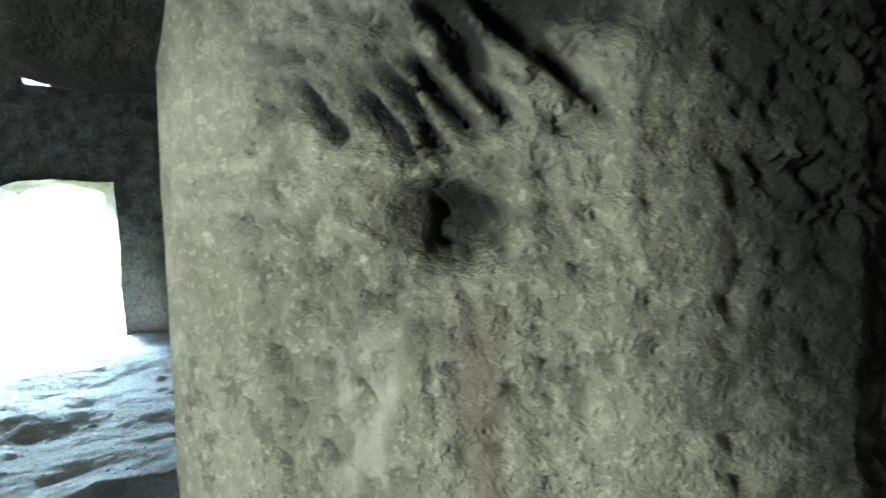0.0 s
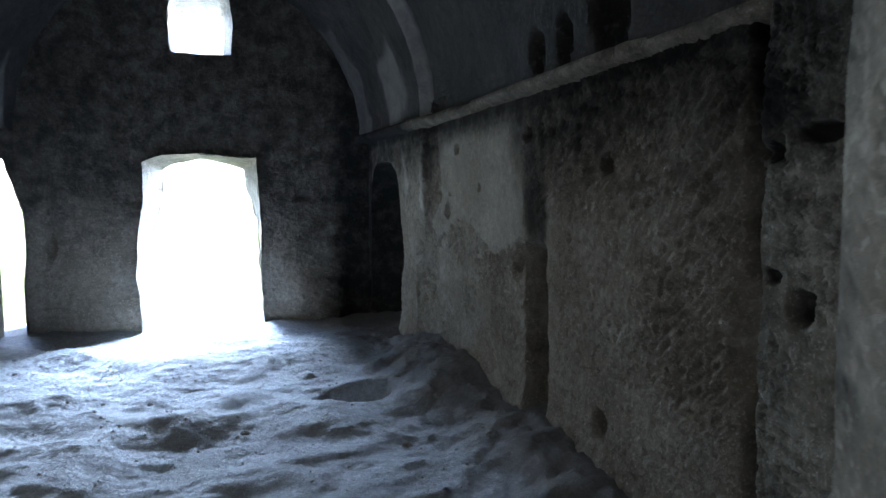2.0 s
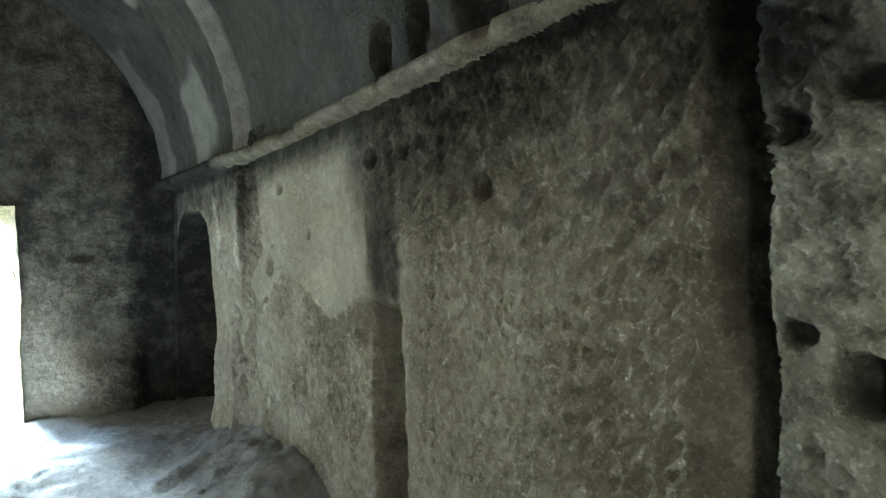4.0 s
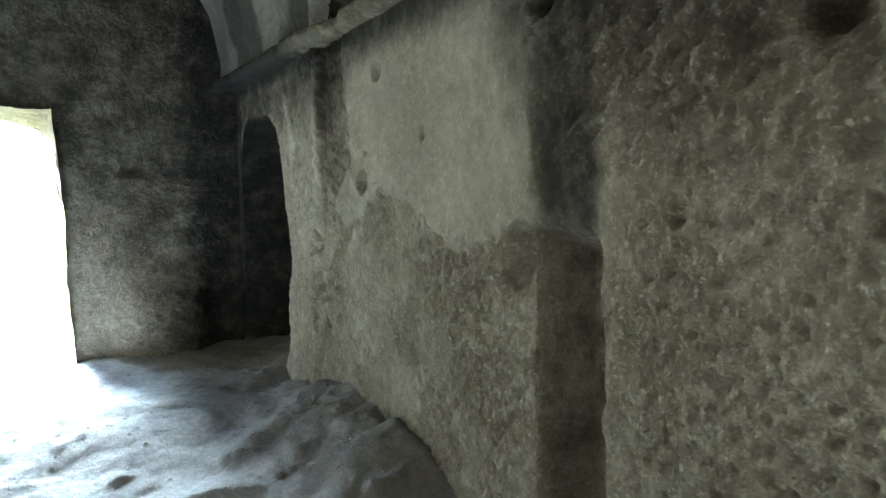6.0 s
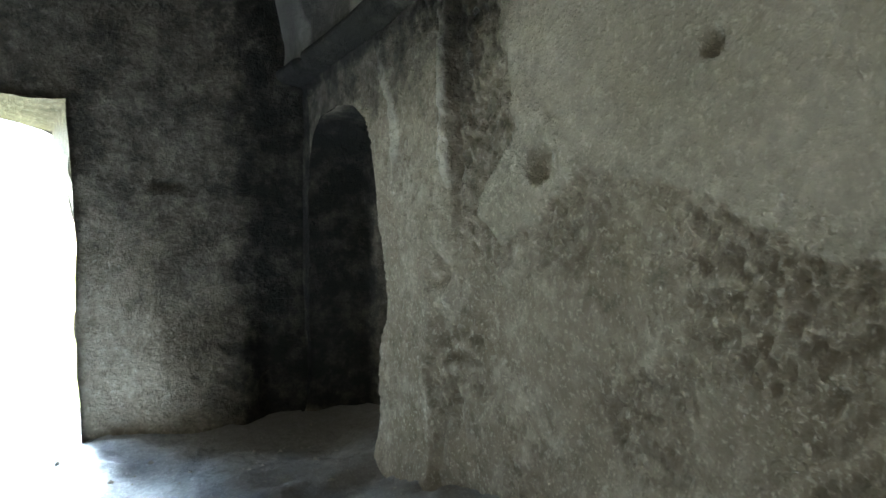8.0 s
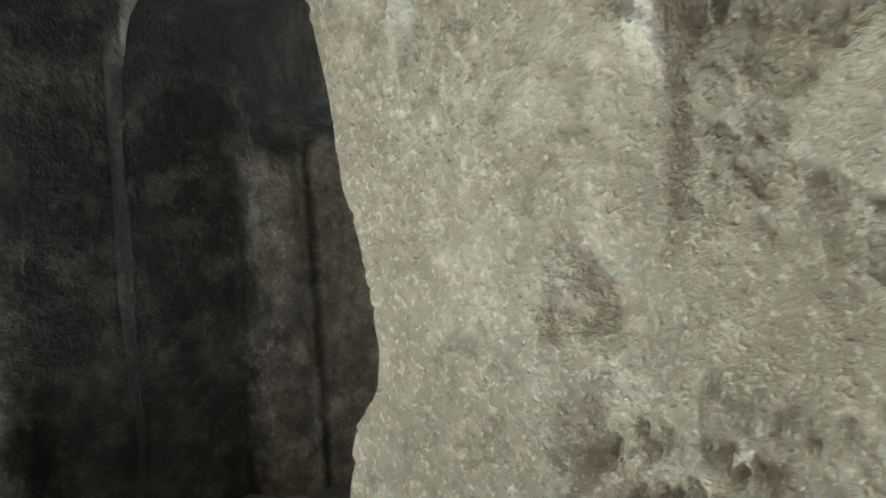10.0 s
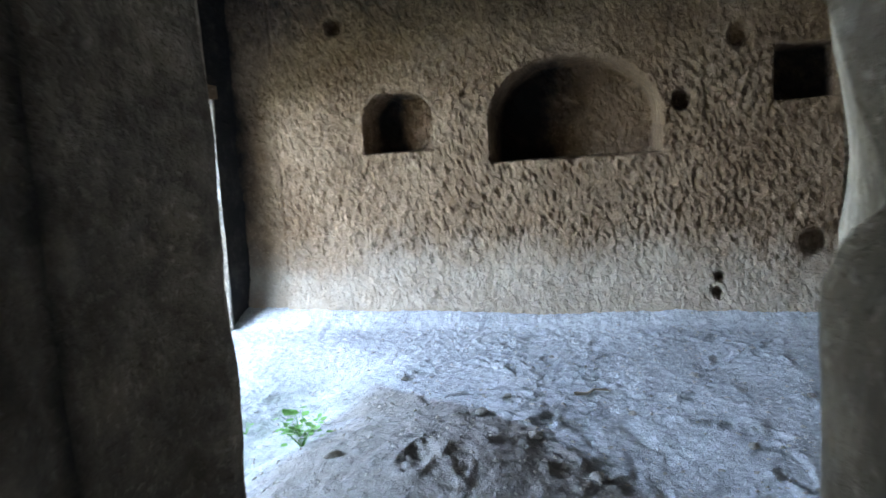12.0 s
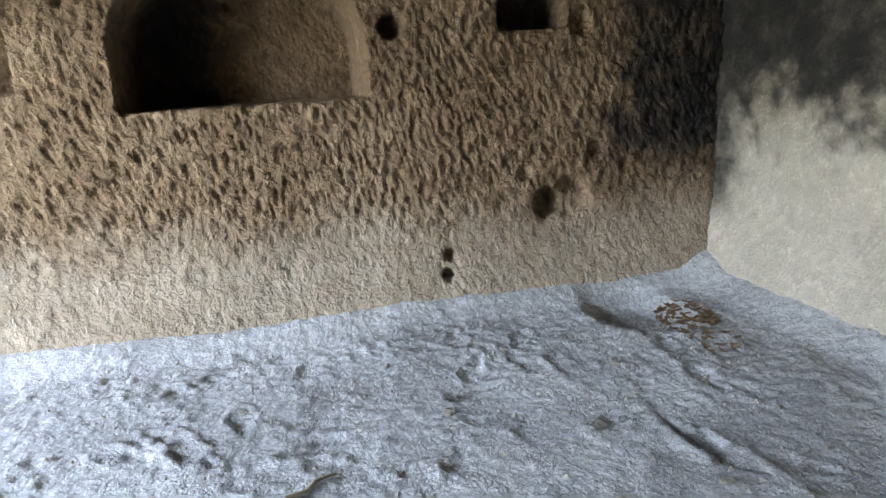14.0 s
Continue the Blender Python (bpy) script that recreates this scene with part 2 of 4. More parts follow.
WAIST = [(9.22, -0.3), (9.22, 0.3), (9.22, 0.75), (9.21, 0.95), (9.215, 1.15), (9.27, 1.3), (9.3, 1.45), (9.35, 1.65), (9.4, 1.8), (9.5, 1.86), (9.68, 1.87),
         (9.88, 1.87), (10.06, 1.85), (10.12, 1.8), (10.13, 1.7), (10.13, 1.0), (10.13, -0.3)]
INNER = [(9.1, -0.3), (9.1, 0.3), (9.1, 0.75), (9.1, 1.0), (9.1, 1.2), (9.13, 1.5), (9.2, 1.7), (9.32, 1.8), (9.5, 1.83), (9.68, 1.84),
         (9.88, 1.84), (10.06, 1.82), (10.1, 1.78), (10.12, 1.65), (10.12, 1.0), (10.12, -0.3)]


def plaster_mask(y, z):
    """A smooth pale coat with torn edges."""
    left = np.interp(z, [1.4, 1.45, 1.55, 1.62, 1.77, 1.84, 2.4], [7.58, 7.66, 7.8, 7.78, 7.64, 7.52, 7.6])
    low = np.interp(y, [5.5, 5.62, 6.2, 6.7, 7.1, 7.4, 7.6], [1.66, 1.51, 1.4, 1.57, 1.68, 1.52, 1.44])
    torn = 0.16 * fbm(y / 0.16, z / 0.16, 8, 4) + 0.05 * fbm(y / 0.04, z / 0.04, 46, 2)
    return ramp(-0.012, 0.012, np.minimum(np.minimum(left - y, z - low), y - 5.58) + torn)


def nave_cuts(y, z):
    """Chisel cuts and picked pits, 0 to 1."""
    plaster = plaster_mask(y, z)
    slot = ramp(4.95, 5.15, y) * (1 - ramp(5.52, 5.58, y))
    tool = chips(y, z, 0.06, 0.11, 0.028, 1) * (1 - plaster) * (1 - slot) * ramp(0.25, 0.6, vnoise(y / 0.35, z / 0.35, 15)) * (1 - 0.6 * ramp(8.1, 8.3, y))
    zone = ramp(3.4, 3.7, y) * (1 - ramp(5.0, 5.15, y)) * ramp(0.2, 0.4, z) * (1 - ramp(1.55, 1.8, z))
    return tool, pocks(y, z, 0.085, 0.0115, 31) * zone


def nave_wall_relief(y, z):
    d = 0.05 * fbm(y / 0.8, z / 0.8, 2) + 0.014 * fbm(y / 0.09, z / 0.09, 5, 3)
    plaster = plaster_mask(y, z)
    tool, pits = nave_cuts(y, z)
    d = d + (0.026 + 0.026 * ramp(5.5, 5.9, y)) * tool
    upper = np.maximum(ramp(1.6, 2.0, z) * (1 - ramp(5.2, 5.6, y)), ramp(4.1, 3.7, y) * ramp(0.5, 0.9, z))
    d = d + upper * (0.05 * chips(y, z, 0.75, 0.17, 0.055, 6) + 0.02 * chips(y, z, 0.6, 0.09, 0.03, 7))
    # slanting cuts on the bare strip between the coat and the pilaster
    bare = ramp(7.4, 7.55, y) * (1 - ramp(7.9, 8.0, y)) * ramp(1.2, 1.5, z) * (1 - plaster)
    d = d + 0.03 * bare * chips(y, z, -0.7, 0.11, 0.036, 9)
    wob = 0.06 * fbm(z / 0.16, y / 0.3, 3, 4)
    d = d + 0.27 * ramp(5.17, 5.27, y + 1.6 * wob) * (1 - ramp(5.535, 5.56, y + 0.5 * wob)) * (1 - ramp(1.4, 1.54, z + 1.5 * wob)) * ramp(0.0, 0.1, z)
    d = d + 0.16 * dent(y + 0.3 * (z - 1.36), z + 0.08 * fbm(y / 0.1, z / 0.1, 17), 5.72, 1.36, 0.09, 0.13, 0.7) * ramp(5.95, 5.62, y)
    # the hollow beside the projecting block
    d = d + 0.16 * dent(y, z, 3.08, 1.18, 0.2, 0.32, 0.45) + 0.22 * ramp(3.23, 3.15, y + 0.05 * fbm(z / 0.2, y / 0.2, 61))
    for cy, cz, r, deep in ((7.12, 2.37, 0.045, 0.12), (7.36, 1.74, 0.07, 0.07), (6.56, 1.97, 0.032, 0.08), (5.515, 2.38, 0.055, 0.15), (5.11, 2.37, 0.045, 0.08),
                            (4.415, 2.09, 0.058, 0.18), (4.46, 0.37, 0.08, 0.12), (7.3, 1.92, 0.03, 0.03), (4.85, 1.59, 0.03, 0.05), (8.22, 1.24, 0.04, 0.025), (8.25, 0.78, 0.06, 0.05)):
        d = d + deep * dent(y, z, cy, cz, r)
    d = d + 0.035 * pits + 0.008 * pocks(y, z, 0.05, 0.01, 33) * ramp(8.1, 8.2, y)
    # the crack and the crumbled foot of the pilaster
    d = d + 0.025 * (1 - ramp(0.008, 0.03, np.abs(y - 7.95 - 0.03 * fbm(z / 0.3, 0 * z, 7)))) * ramp(1.35, 1.6, z)
    band = (1 - ramp(0.04, 0.17, np.abs(y - 8.09 + 0.05 * fbm(z / 0.2, y * 0, 38)))) * (1 - ramp(1.38, 1.46, z))
    d = d + band * (0.02 + 0.05 * ramp(0.35, 0.75, vnoise(y / 0.09, z / 0.12, 36)) + 0.02 * fbm(y / 0.04, z / 0.04, 37, 2))
    d = d + 0.03 * dent(y, z, 8.1, 1.3, 0.06, 0.07, 0.8)
    d = d - 0.035 * (1 - ramp(0.028, 0.04, np.abs(y - 8.02 + 0.02 * fbm(z / 0.15, z * 0, 39)))) * ramp(1.68, 1.82, z)
    # the thickness of coat and crust
    return d - 0.01 * plaster - 0.012 * crust_mask(y, z)


def crust_mask(y, z):
    """A torn streak of pale crust above the passage."""
    off = np.abs(y - 8.62 - 0.5 * np.maximum(z - 2.1, 0) - 0.12 * fbm(z / 0.15, y / 0.15, 47)) - 0.04
    return ramp(0.02, 0.0, off) * ramp(1.85, 1.95, z)


def nave_wall(y, z):
    foot = -0.16 * ramp(0.45, -0.1, z) * (0.6 + fbm(y / 0.5, z, 12))
    return wall_x(y) + nave_wall_relief(y, z) + foot, y, z


def nave_wall_soot_shade(y, z):
    s = 0.75 * ramp(1.55, 2.5, z + 0.5 * fbm(y / 0.7, z / 0.7, 21)) * (1 - ramp(5.5, 6.2, y) * (1 - ramp(7.4, 7.7, y)) * (1 - ramp(2.3, 2.6, z)))
    s = np.maximum(s, 0.75 * (1 - ramp(0.12, 0.28, np.abs(y - 5.38 + 0.1 * fbm(z / 0.25, y / 0.25, 23)))) * ramp(1.35, 1.6, z))
    s = np.maximum(s, 0.9 * ramp(2.35, 2.65, z))
    # the slot's inside painted dark for its shade
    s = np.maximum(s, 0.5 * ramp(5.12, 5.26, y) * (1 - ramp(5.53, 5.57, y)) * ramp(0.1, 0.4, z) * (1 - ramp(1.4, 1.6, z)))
    s = np.maximum(s, 0.4 * ramp(7.45, 7.6, y) * (1 - ramp(7.92, 8.0, y)) * ramp(1.2, 1.6, z) * (1 - plaster_mask(y, z)))
    s = np.maximum(s, 0.35 * ramp(8.1, 8.5, y) * ramp(1.5, 2.0, z))
    s = np.maximum(s, 0.42 * ramp(4.9, 3.9, y) * ramp(1.5, 2.0, z + 0.3 * fbm(y / 0.4, z / 0.4, 48)))
    # recess beside the block has painted shade; also darker past y 10.1
    s = np.maximum(np.maximum(s, np.maximum(0.15 * ramp(3.9, 3.2, y), 0.75 * ramp(3.25, 3.17, y + 0.05 * fbm(z / 0.2, y / 0.2, 61)))), 0.9 * ramp(10.1, 10.22, y))
    # shade painted into the chisel cuts, pits and nick
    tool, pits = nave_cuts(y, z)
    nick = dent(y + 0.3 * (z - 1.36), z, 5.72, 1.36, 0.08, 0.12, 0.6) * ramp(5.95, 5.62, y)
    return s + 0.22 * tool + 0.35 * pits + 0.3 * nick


def nave_wall_lime(y, z):
    p = 0.85 * plaster_mask(y, z) * (0.6 + 0.8 * vnoise(y / 0.5, z / 0.4, 49))
    drip = 0.6 * dent(y, z, 3.66, 2.35, 0.16, 0.32, 0.6) + 0.5 * dent(y, z, 3.2, 1.95, 0.25, 0.12, 0.7)
    p = np.maximum(p, drip)
    return np.maximum(np.maximum(0.3 * p, 0.75 * crust_mask(y, z)), 0.9 * (1 - ramp(0.025, 0.035, np.abs(y - 8.02 + 0.02 * fbm(z / 0.15, z * 0, 39)))) * ramp(1.68, 1.8, z))


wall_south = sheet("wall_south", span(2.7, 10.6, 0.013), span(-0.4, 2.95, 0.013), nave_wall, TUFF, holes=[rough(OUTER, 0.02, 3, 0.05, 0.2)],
                   attrs={"soot_shade": nave_wall_soot_shade, "lime": nave_wall_lime})
tagged(wall_south, "hand-carved tuff nave wall with slots, holes and a cracked pilaster", "wall", kind="structure")


def passage():
    """The skin of the arched passage through the wall, from the nave to the side chamber."""
    n = 120

    def even(poly):
        pts = poly + [poly[0]]
        s = [0.0]
        for p, q in zip(pts, pts[1:]):
            s.append(s[-1] + math.hypot(p[0] - q[0], p[1] - q[1]))
        s = [k / s[-1] for k in s]
        t = np.arange(n) / n
        return np.interp(t, s, [p[0] for p in pts]), np.interp(t, s, [p[1] for p in pts])

    keys = [(-0.05, OUTER), (0.24, OUTER_IN), (0.3, MIDDLE), (0.47, WAIST), (0.95, INNER), (1.02, INNER)]
    rings = []
    for x in np.concatenate([np.linspace(-0.05, 0.24, 8), np.linspace(0.27, 0.3, 3), np.linspace(0.34, 0.6, 8), np.linspace(0.65, 0.95, 9)]):
        k = max(i for i in range(len(keys) - 1) if keys[i][0] <= x)
        f = (x - keys[k][0]) / (keys[k + 1][0] - keys[k][0])
        y0, z0 = even(rough(keys[k][1], 0.02, 3, 0.05, 0.2))
        y1, z1 = even(rough(keys[k + 1][1], 0.02, 3, 0.05, 0.2))
        y, z = y0 * (1 - f) + y1 * f, z0 * (1 - f) + z1 * f
        w = 0.05 * fbm((y + x) / 0.2, z / 0.2, 14, 3)
        side = np.where(y > 9.5, 1, -1)
        dark = (0.05 * ((x > 0.58) & (x < 0.9)) - 0.05 * math.exp(-((x - 0.44) / 0.07) ** 2) * (z < 1.75)) * (y > 9.8)
        xx = np.full(n, x)
        if x <= -0.04:
            xx = nave_wall(y, z)[0] + 0.004
        rings.append(list(zip(xx.tolist(), (y + side * w * (x > 0) + dark).tolist(), (z + 0.4 * w * (x > 0)).tolist())))
    # the passage's shade painted in: arch top, far jamb and near reveal darkened
    soot_shade = [float(max(0.95 * ramp(1.7, 1.9, p[2]) * ramp(-0.24, -0.1, p[0]), (0.9 - 0.3 * float(ramp(0.24, 0.3, p[0]) * ramp(0.58, 0.53, p[0]) * ramp(1.8, 1.7, p[2])) - 0.36 * float(ramp(0.58, 0.64, p[0]))) * ramp(9.6, 10.0, p[1]) * ramp(-0.3, -0.25, p[0]), 0.22 * ramp(0.0, 0.1, p[0]))) for r in rings for p in r]
    ob = loft("passage_reveal", rings, TUFF, parent=wall_south, attrs={"soot_shade": soot_shade})
    return tagged(ob, "worn arched doorway reveal cut through thick rock")


passage()


def stump():
    """The broken foot of the inner jamb, still standing in the passage."""
    rings = []
    for z in np.concatenate([np.linspace(-0.3, 1.1, 30), [1.15, 1.19, 1.22, 1.24, 1.25]]):
        r = 1.0 if z < 1.1 else math.sqrt(max(0.03, 1 - ((z - 1.1) / 0.152) ** 3))
        ring = []
        for k in range(40):
            a = 2 * math.pi * k / 40
            c, q = math.cos(a), math.sin(a)
            box = 1 / (abs(c) ** 4 + abs(q) ** 4) ** 0.25
            w = box * (1 + 0.16 * float(fbm(c * 1.6 + z * 2.2, q * 1.6 + z, 5, 4)) + 0.1 * float(ramp(0.75, 0.2, z)))
            slope = 1 - 0.09 * max(0.0, q)
            ring.append((0.4 + 0.16 * r * w * c, 9.115 + 0.155 * r * w * q, float(z * slope + 0.04 * float(fbm(c * r * 2, q * r * 2, 8, 3)))))
        rings.append(ring)
    ob = loft("jamb_stump", rings, TUFF, parent=wall_south, attrs={"soot_shade": [0.34] * (40 * len(rings))})
    n = len(rings[0])
    me = ob.data
    bm = bmesh.new()
    bm.from_mesh(me)
    bm.verts.ensure_lookup_table()
    bm.faces.new([bm.verts[len(bm.verts) - n + i] for i in range(n)])
    bm.to_mesh(me)
    bm.free()
    tagged(ob, "rounded broken stump of a rock jamb")


stump()


# ---- cornice, vault and rib ----
def cornice():
    prof = [(0.1, 2.665), (-0.03, 2.68), (-0.075, 2.7), (-0.095, 2.735), (-0.085, 2.77), (-0.02, 2.795), (0.14, 2.83)]
    rings = []
    for y in span(2.8, 10.4, 0.04):
        lean = float(np.interp(y, [2, 7, 8, 10.4], [0, -0.02, -0.05, -0.1]))
        ring = []
        for k, (dx, z) in enumerate(prof):
            w = 0.035 * float(fbm(y / 0.25 + k * 0.4, k * 0.7, 16, 3))
            chip = 0.05 * float(ramp(0.66, 0.82, vnoise(y / 0.2, k * 0.2, 19))) + 0.05 * float(ramp(4.2, 3.8, y))
            ring.append((float(wall_x(y)) + lean + dx + (w + chip if 0 < k < 6 else 0), y, z + w * 0.6))
        rings.append(ring)
    # darker from y 7.9 towards the front wall
    ob = loft("cornice", rings, TUFF, closed=False, parent=wall_south, attrs={"soot_shade": [0.45 + 0.55 * float(ramp(7.9, 8.6, p[1])) for r in rings for p in r]})
    tagged(ob, "chipped carved rock cornice under the vault")


cornice()

VX, VZ, VR = -2.55, 2.8, 2.5


def vault(y, a):
    r = VR + 0.1 * fbm(y / 0.9, a * 2.6, 24) + 0.03 * fbm(y / 0.12, a * 20, 25, 3)
    r = r - 0.14 * ramp(7.84, 7.89, y) - 0.17 * ramp(8.3, 10.4, y)
    # rough sockets cut above the cornice
    for cy, half, high in ((5.2, 0.09, 0.11), (4.81, 0.08, 0.12), (4.27, 0.17, 0.19)):
        r = r + 0.22 * dent(y, a, cy, 0.03 + high / 4, half, high / 2, 0.3)
    return VX + r * np.cos(a), y, VZ + r * np.sin(a)


def vault_lime(y, a):
    edge = 1.0 * (1 - ramp(0.03, 0.06, np.abs(y - 7.86 - 0.03 * fbm(a * 4, y, 5)))) * ramp(0.75, 0.6, a)
    spots = 0.4 * ramp(0.8, 0.88, vnoise(y / 0.45, a * 4.0, 27)) * ramp(7.9, 8.3, y)
    torn = 0.3 * fbm(y / 0.25, a * 8, 29)
    front = 0.25 * ramp(0.0, 0.05, y - 9.75 - 0.4 * np.abs(a - 0.3) + torn) * ramp(0.75, 0.65, a + torn)
    patch = 0.3 * dent(y, a, 8.55, 0.16, 0.22, 0.11, 0.4)
    return np.maximum(np.maximum(edge, spots), np.maximum(front, patch))


ceiling_nave = sheet("ceiling_nave", span(1.6, 10.5, 0.04), span(-0.02, math.pi + 0.02, 0.016), vault, SOOTY, attrs={"lime": vault_lime})
tagged(ceiling_nave, "soot-blackened carved barrel vault with a transverse rib", "ceiling", kind="structure")

# ---- the nave's front wall, with its doors and window ----
DOOR = [(-3.36, -0.4), (-3.38, 0.5), (-3.42, 0.9), (-3.36, 1.4), (-3.28, 1.9), (-3.3, 2.4), (-3.05, 2.46), (-2.6, 2.5), (-2.2, 2.46), (-1.83, 2.45),
        (-1.82, 2.1), (-1.8, 1.5), (-1.8, 0.8), (-1.76, -0.4)]
DOOR_OUT = [(-3.36, -0.4), (-3.36, 0.5), (-3.36, 0.9), (-3.24, 1.4), (-3.08, 1.9), (-3.08, 2.3), (-2.95, 2.36), (-2.6, 2.46), (-2.3, 2.42), (-1.98, 2.32),
            (-1.95, 2.1), (-1.82, 1.5), (-1.78, 0.8), (-1.76, -0.4)]
WINDOW = [(-2.88, 3.84), (-2.9, 4.2), (-2.86, 4.62), (-2.5, 4.66), (-2.12, 4.62), (-2.08, 4.2), (-2.12, 3.84), (-2.5, 3.82)]
WINDOW_OUT = [(-2.86, 3.9), (-2.88, 4.2), (-2.86, 4.5), (-2.5, 4.52), (-2.2, 4.5), (-2.18, 4.2), (-2.2, 3.92), (-2.5, 3.9)]
SIDE_DOOR = [(-5.5, -0.4), (-5.5, 1.2), (-5.5, 2.2), (-5.2, 2.5), (-4.88, 2.42), (-4.78, 2.1), (-4.68, 1.7), (-4.66, 1.2), (-4.7, 0.8), (-4.74, -0.4)]


def front_wall(x, z):
    d = 0.07 * fbm(x / 0.8, z / 0.8, 41) + 0.02 * fbm(x / 0.12, z / 0.12, 42, 3)
    ledge = -0.14 * ramp(1.0, 0.5, z + 0.3 * fbm(x / 0.6, z * 0 + 2, 43)) * ramp(-1.6, -1.2, x) * ramp(-0.5, -0.75, x)
    pock = 0.1 * dent(x, z, -4.42, 1.3, 0.06, 0.14) + 0.06 * dent(x, z, -3.46, 1.87, 0.05) + 0.06 * dent(x, z, -1.2, 1.9, 0.12, 0.05)
    return x, 10.35 + d + ledge + pock, z


def front_soot_dark(x, z):
    # sooty upwards, and darker towards the passage end
    return np.maximum(0.66 * ramp(0.5, 2.2, z + 0.8 * fbm(x / 0.8, z / 0.8, 44)), np.maximum(0.6 * ramp(-1.8, -1.0, x) * ramp(0.5, 1.2, z + 0.5 * fbm(x / 0.3, z / 0.3, 50)), 0.9 * ramp(-1.35, -0.5, x + 0.3 * fbm(x / 0.4, z / 0.4, 68))))


wall_west = sheet("wall_west", span(-5.7, 0.1, 0.04), span(-0.4, 5.6, 0.04), front_wall, TUFF,
                  holes=[rough(DOOR, 0.05, 1), rough(WINDOW, 0.03, 2), rough(SIDE_DOOR, 0.06, 4)], attrs={"soot_shade": front_soot_dark})
tagged(wall_west, "sooty tuff front wall with a doorway and a small high window", "wall", kind="structure")


def reveal(name, inner, outer, y0, y1, amount, seed, parent, label):
    rings = []
    for f in (0.0, 0.2, 0.4, 0.6, 0.8, 1.0):
        ring = []
        for (x0, z0), (x1, z1) in zip(rough(inner, amount, seed, 9), rough(outer, amount, seed, 9)):
            ring.append((x0 * (1 - f) + x1 * f, y0 + (y1 - y0) * f, z0 * (1 - f) + z1 * f))
        rings.append(ring)
    # points along the ring, with wear
    fine = []
    for r in rings:
        m = len(r)
        ring = []
        for i in range(m):
            p, q = r[i], r[(i + 1) % m]
            for k in range(6):
                t = k / 6
                x, y, z = p[0] + (q[0] - p[0]) * t, p[1], p[2] + (q[2] - p[2]) * t
                w = 0.05 * float(fbm((x + y) / 0.2, z / 0.2, seed, 3))
                ring.append((x + w, y, z + w))
        fine.append(ring)
    return tagged(loft(name, fine, TUFF, parent=parent, attrs={"soot_shade": [0.3] * (len(fine) * len(fine[0]))}), label)


reveal("door_reveal", DOOR, DOOR_OUT, 10.3, 10.98, 0.05, 1, wall_west, "worn pale doorway reveal")
reveal("window_reveal", WINDOW, WINDOW_OUT, 10.3, 10.98, 0.03, 2, wall_west, "small square window reveal")
reveal("side_door_reveal", SIDE_DOOR, SIDE_DOOR, 10.3, 10.98, 0.06, 4, wall_west, "broken side doorway reveal")


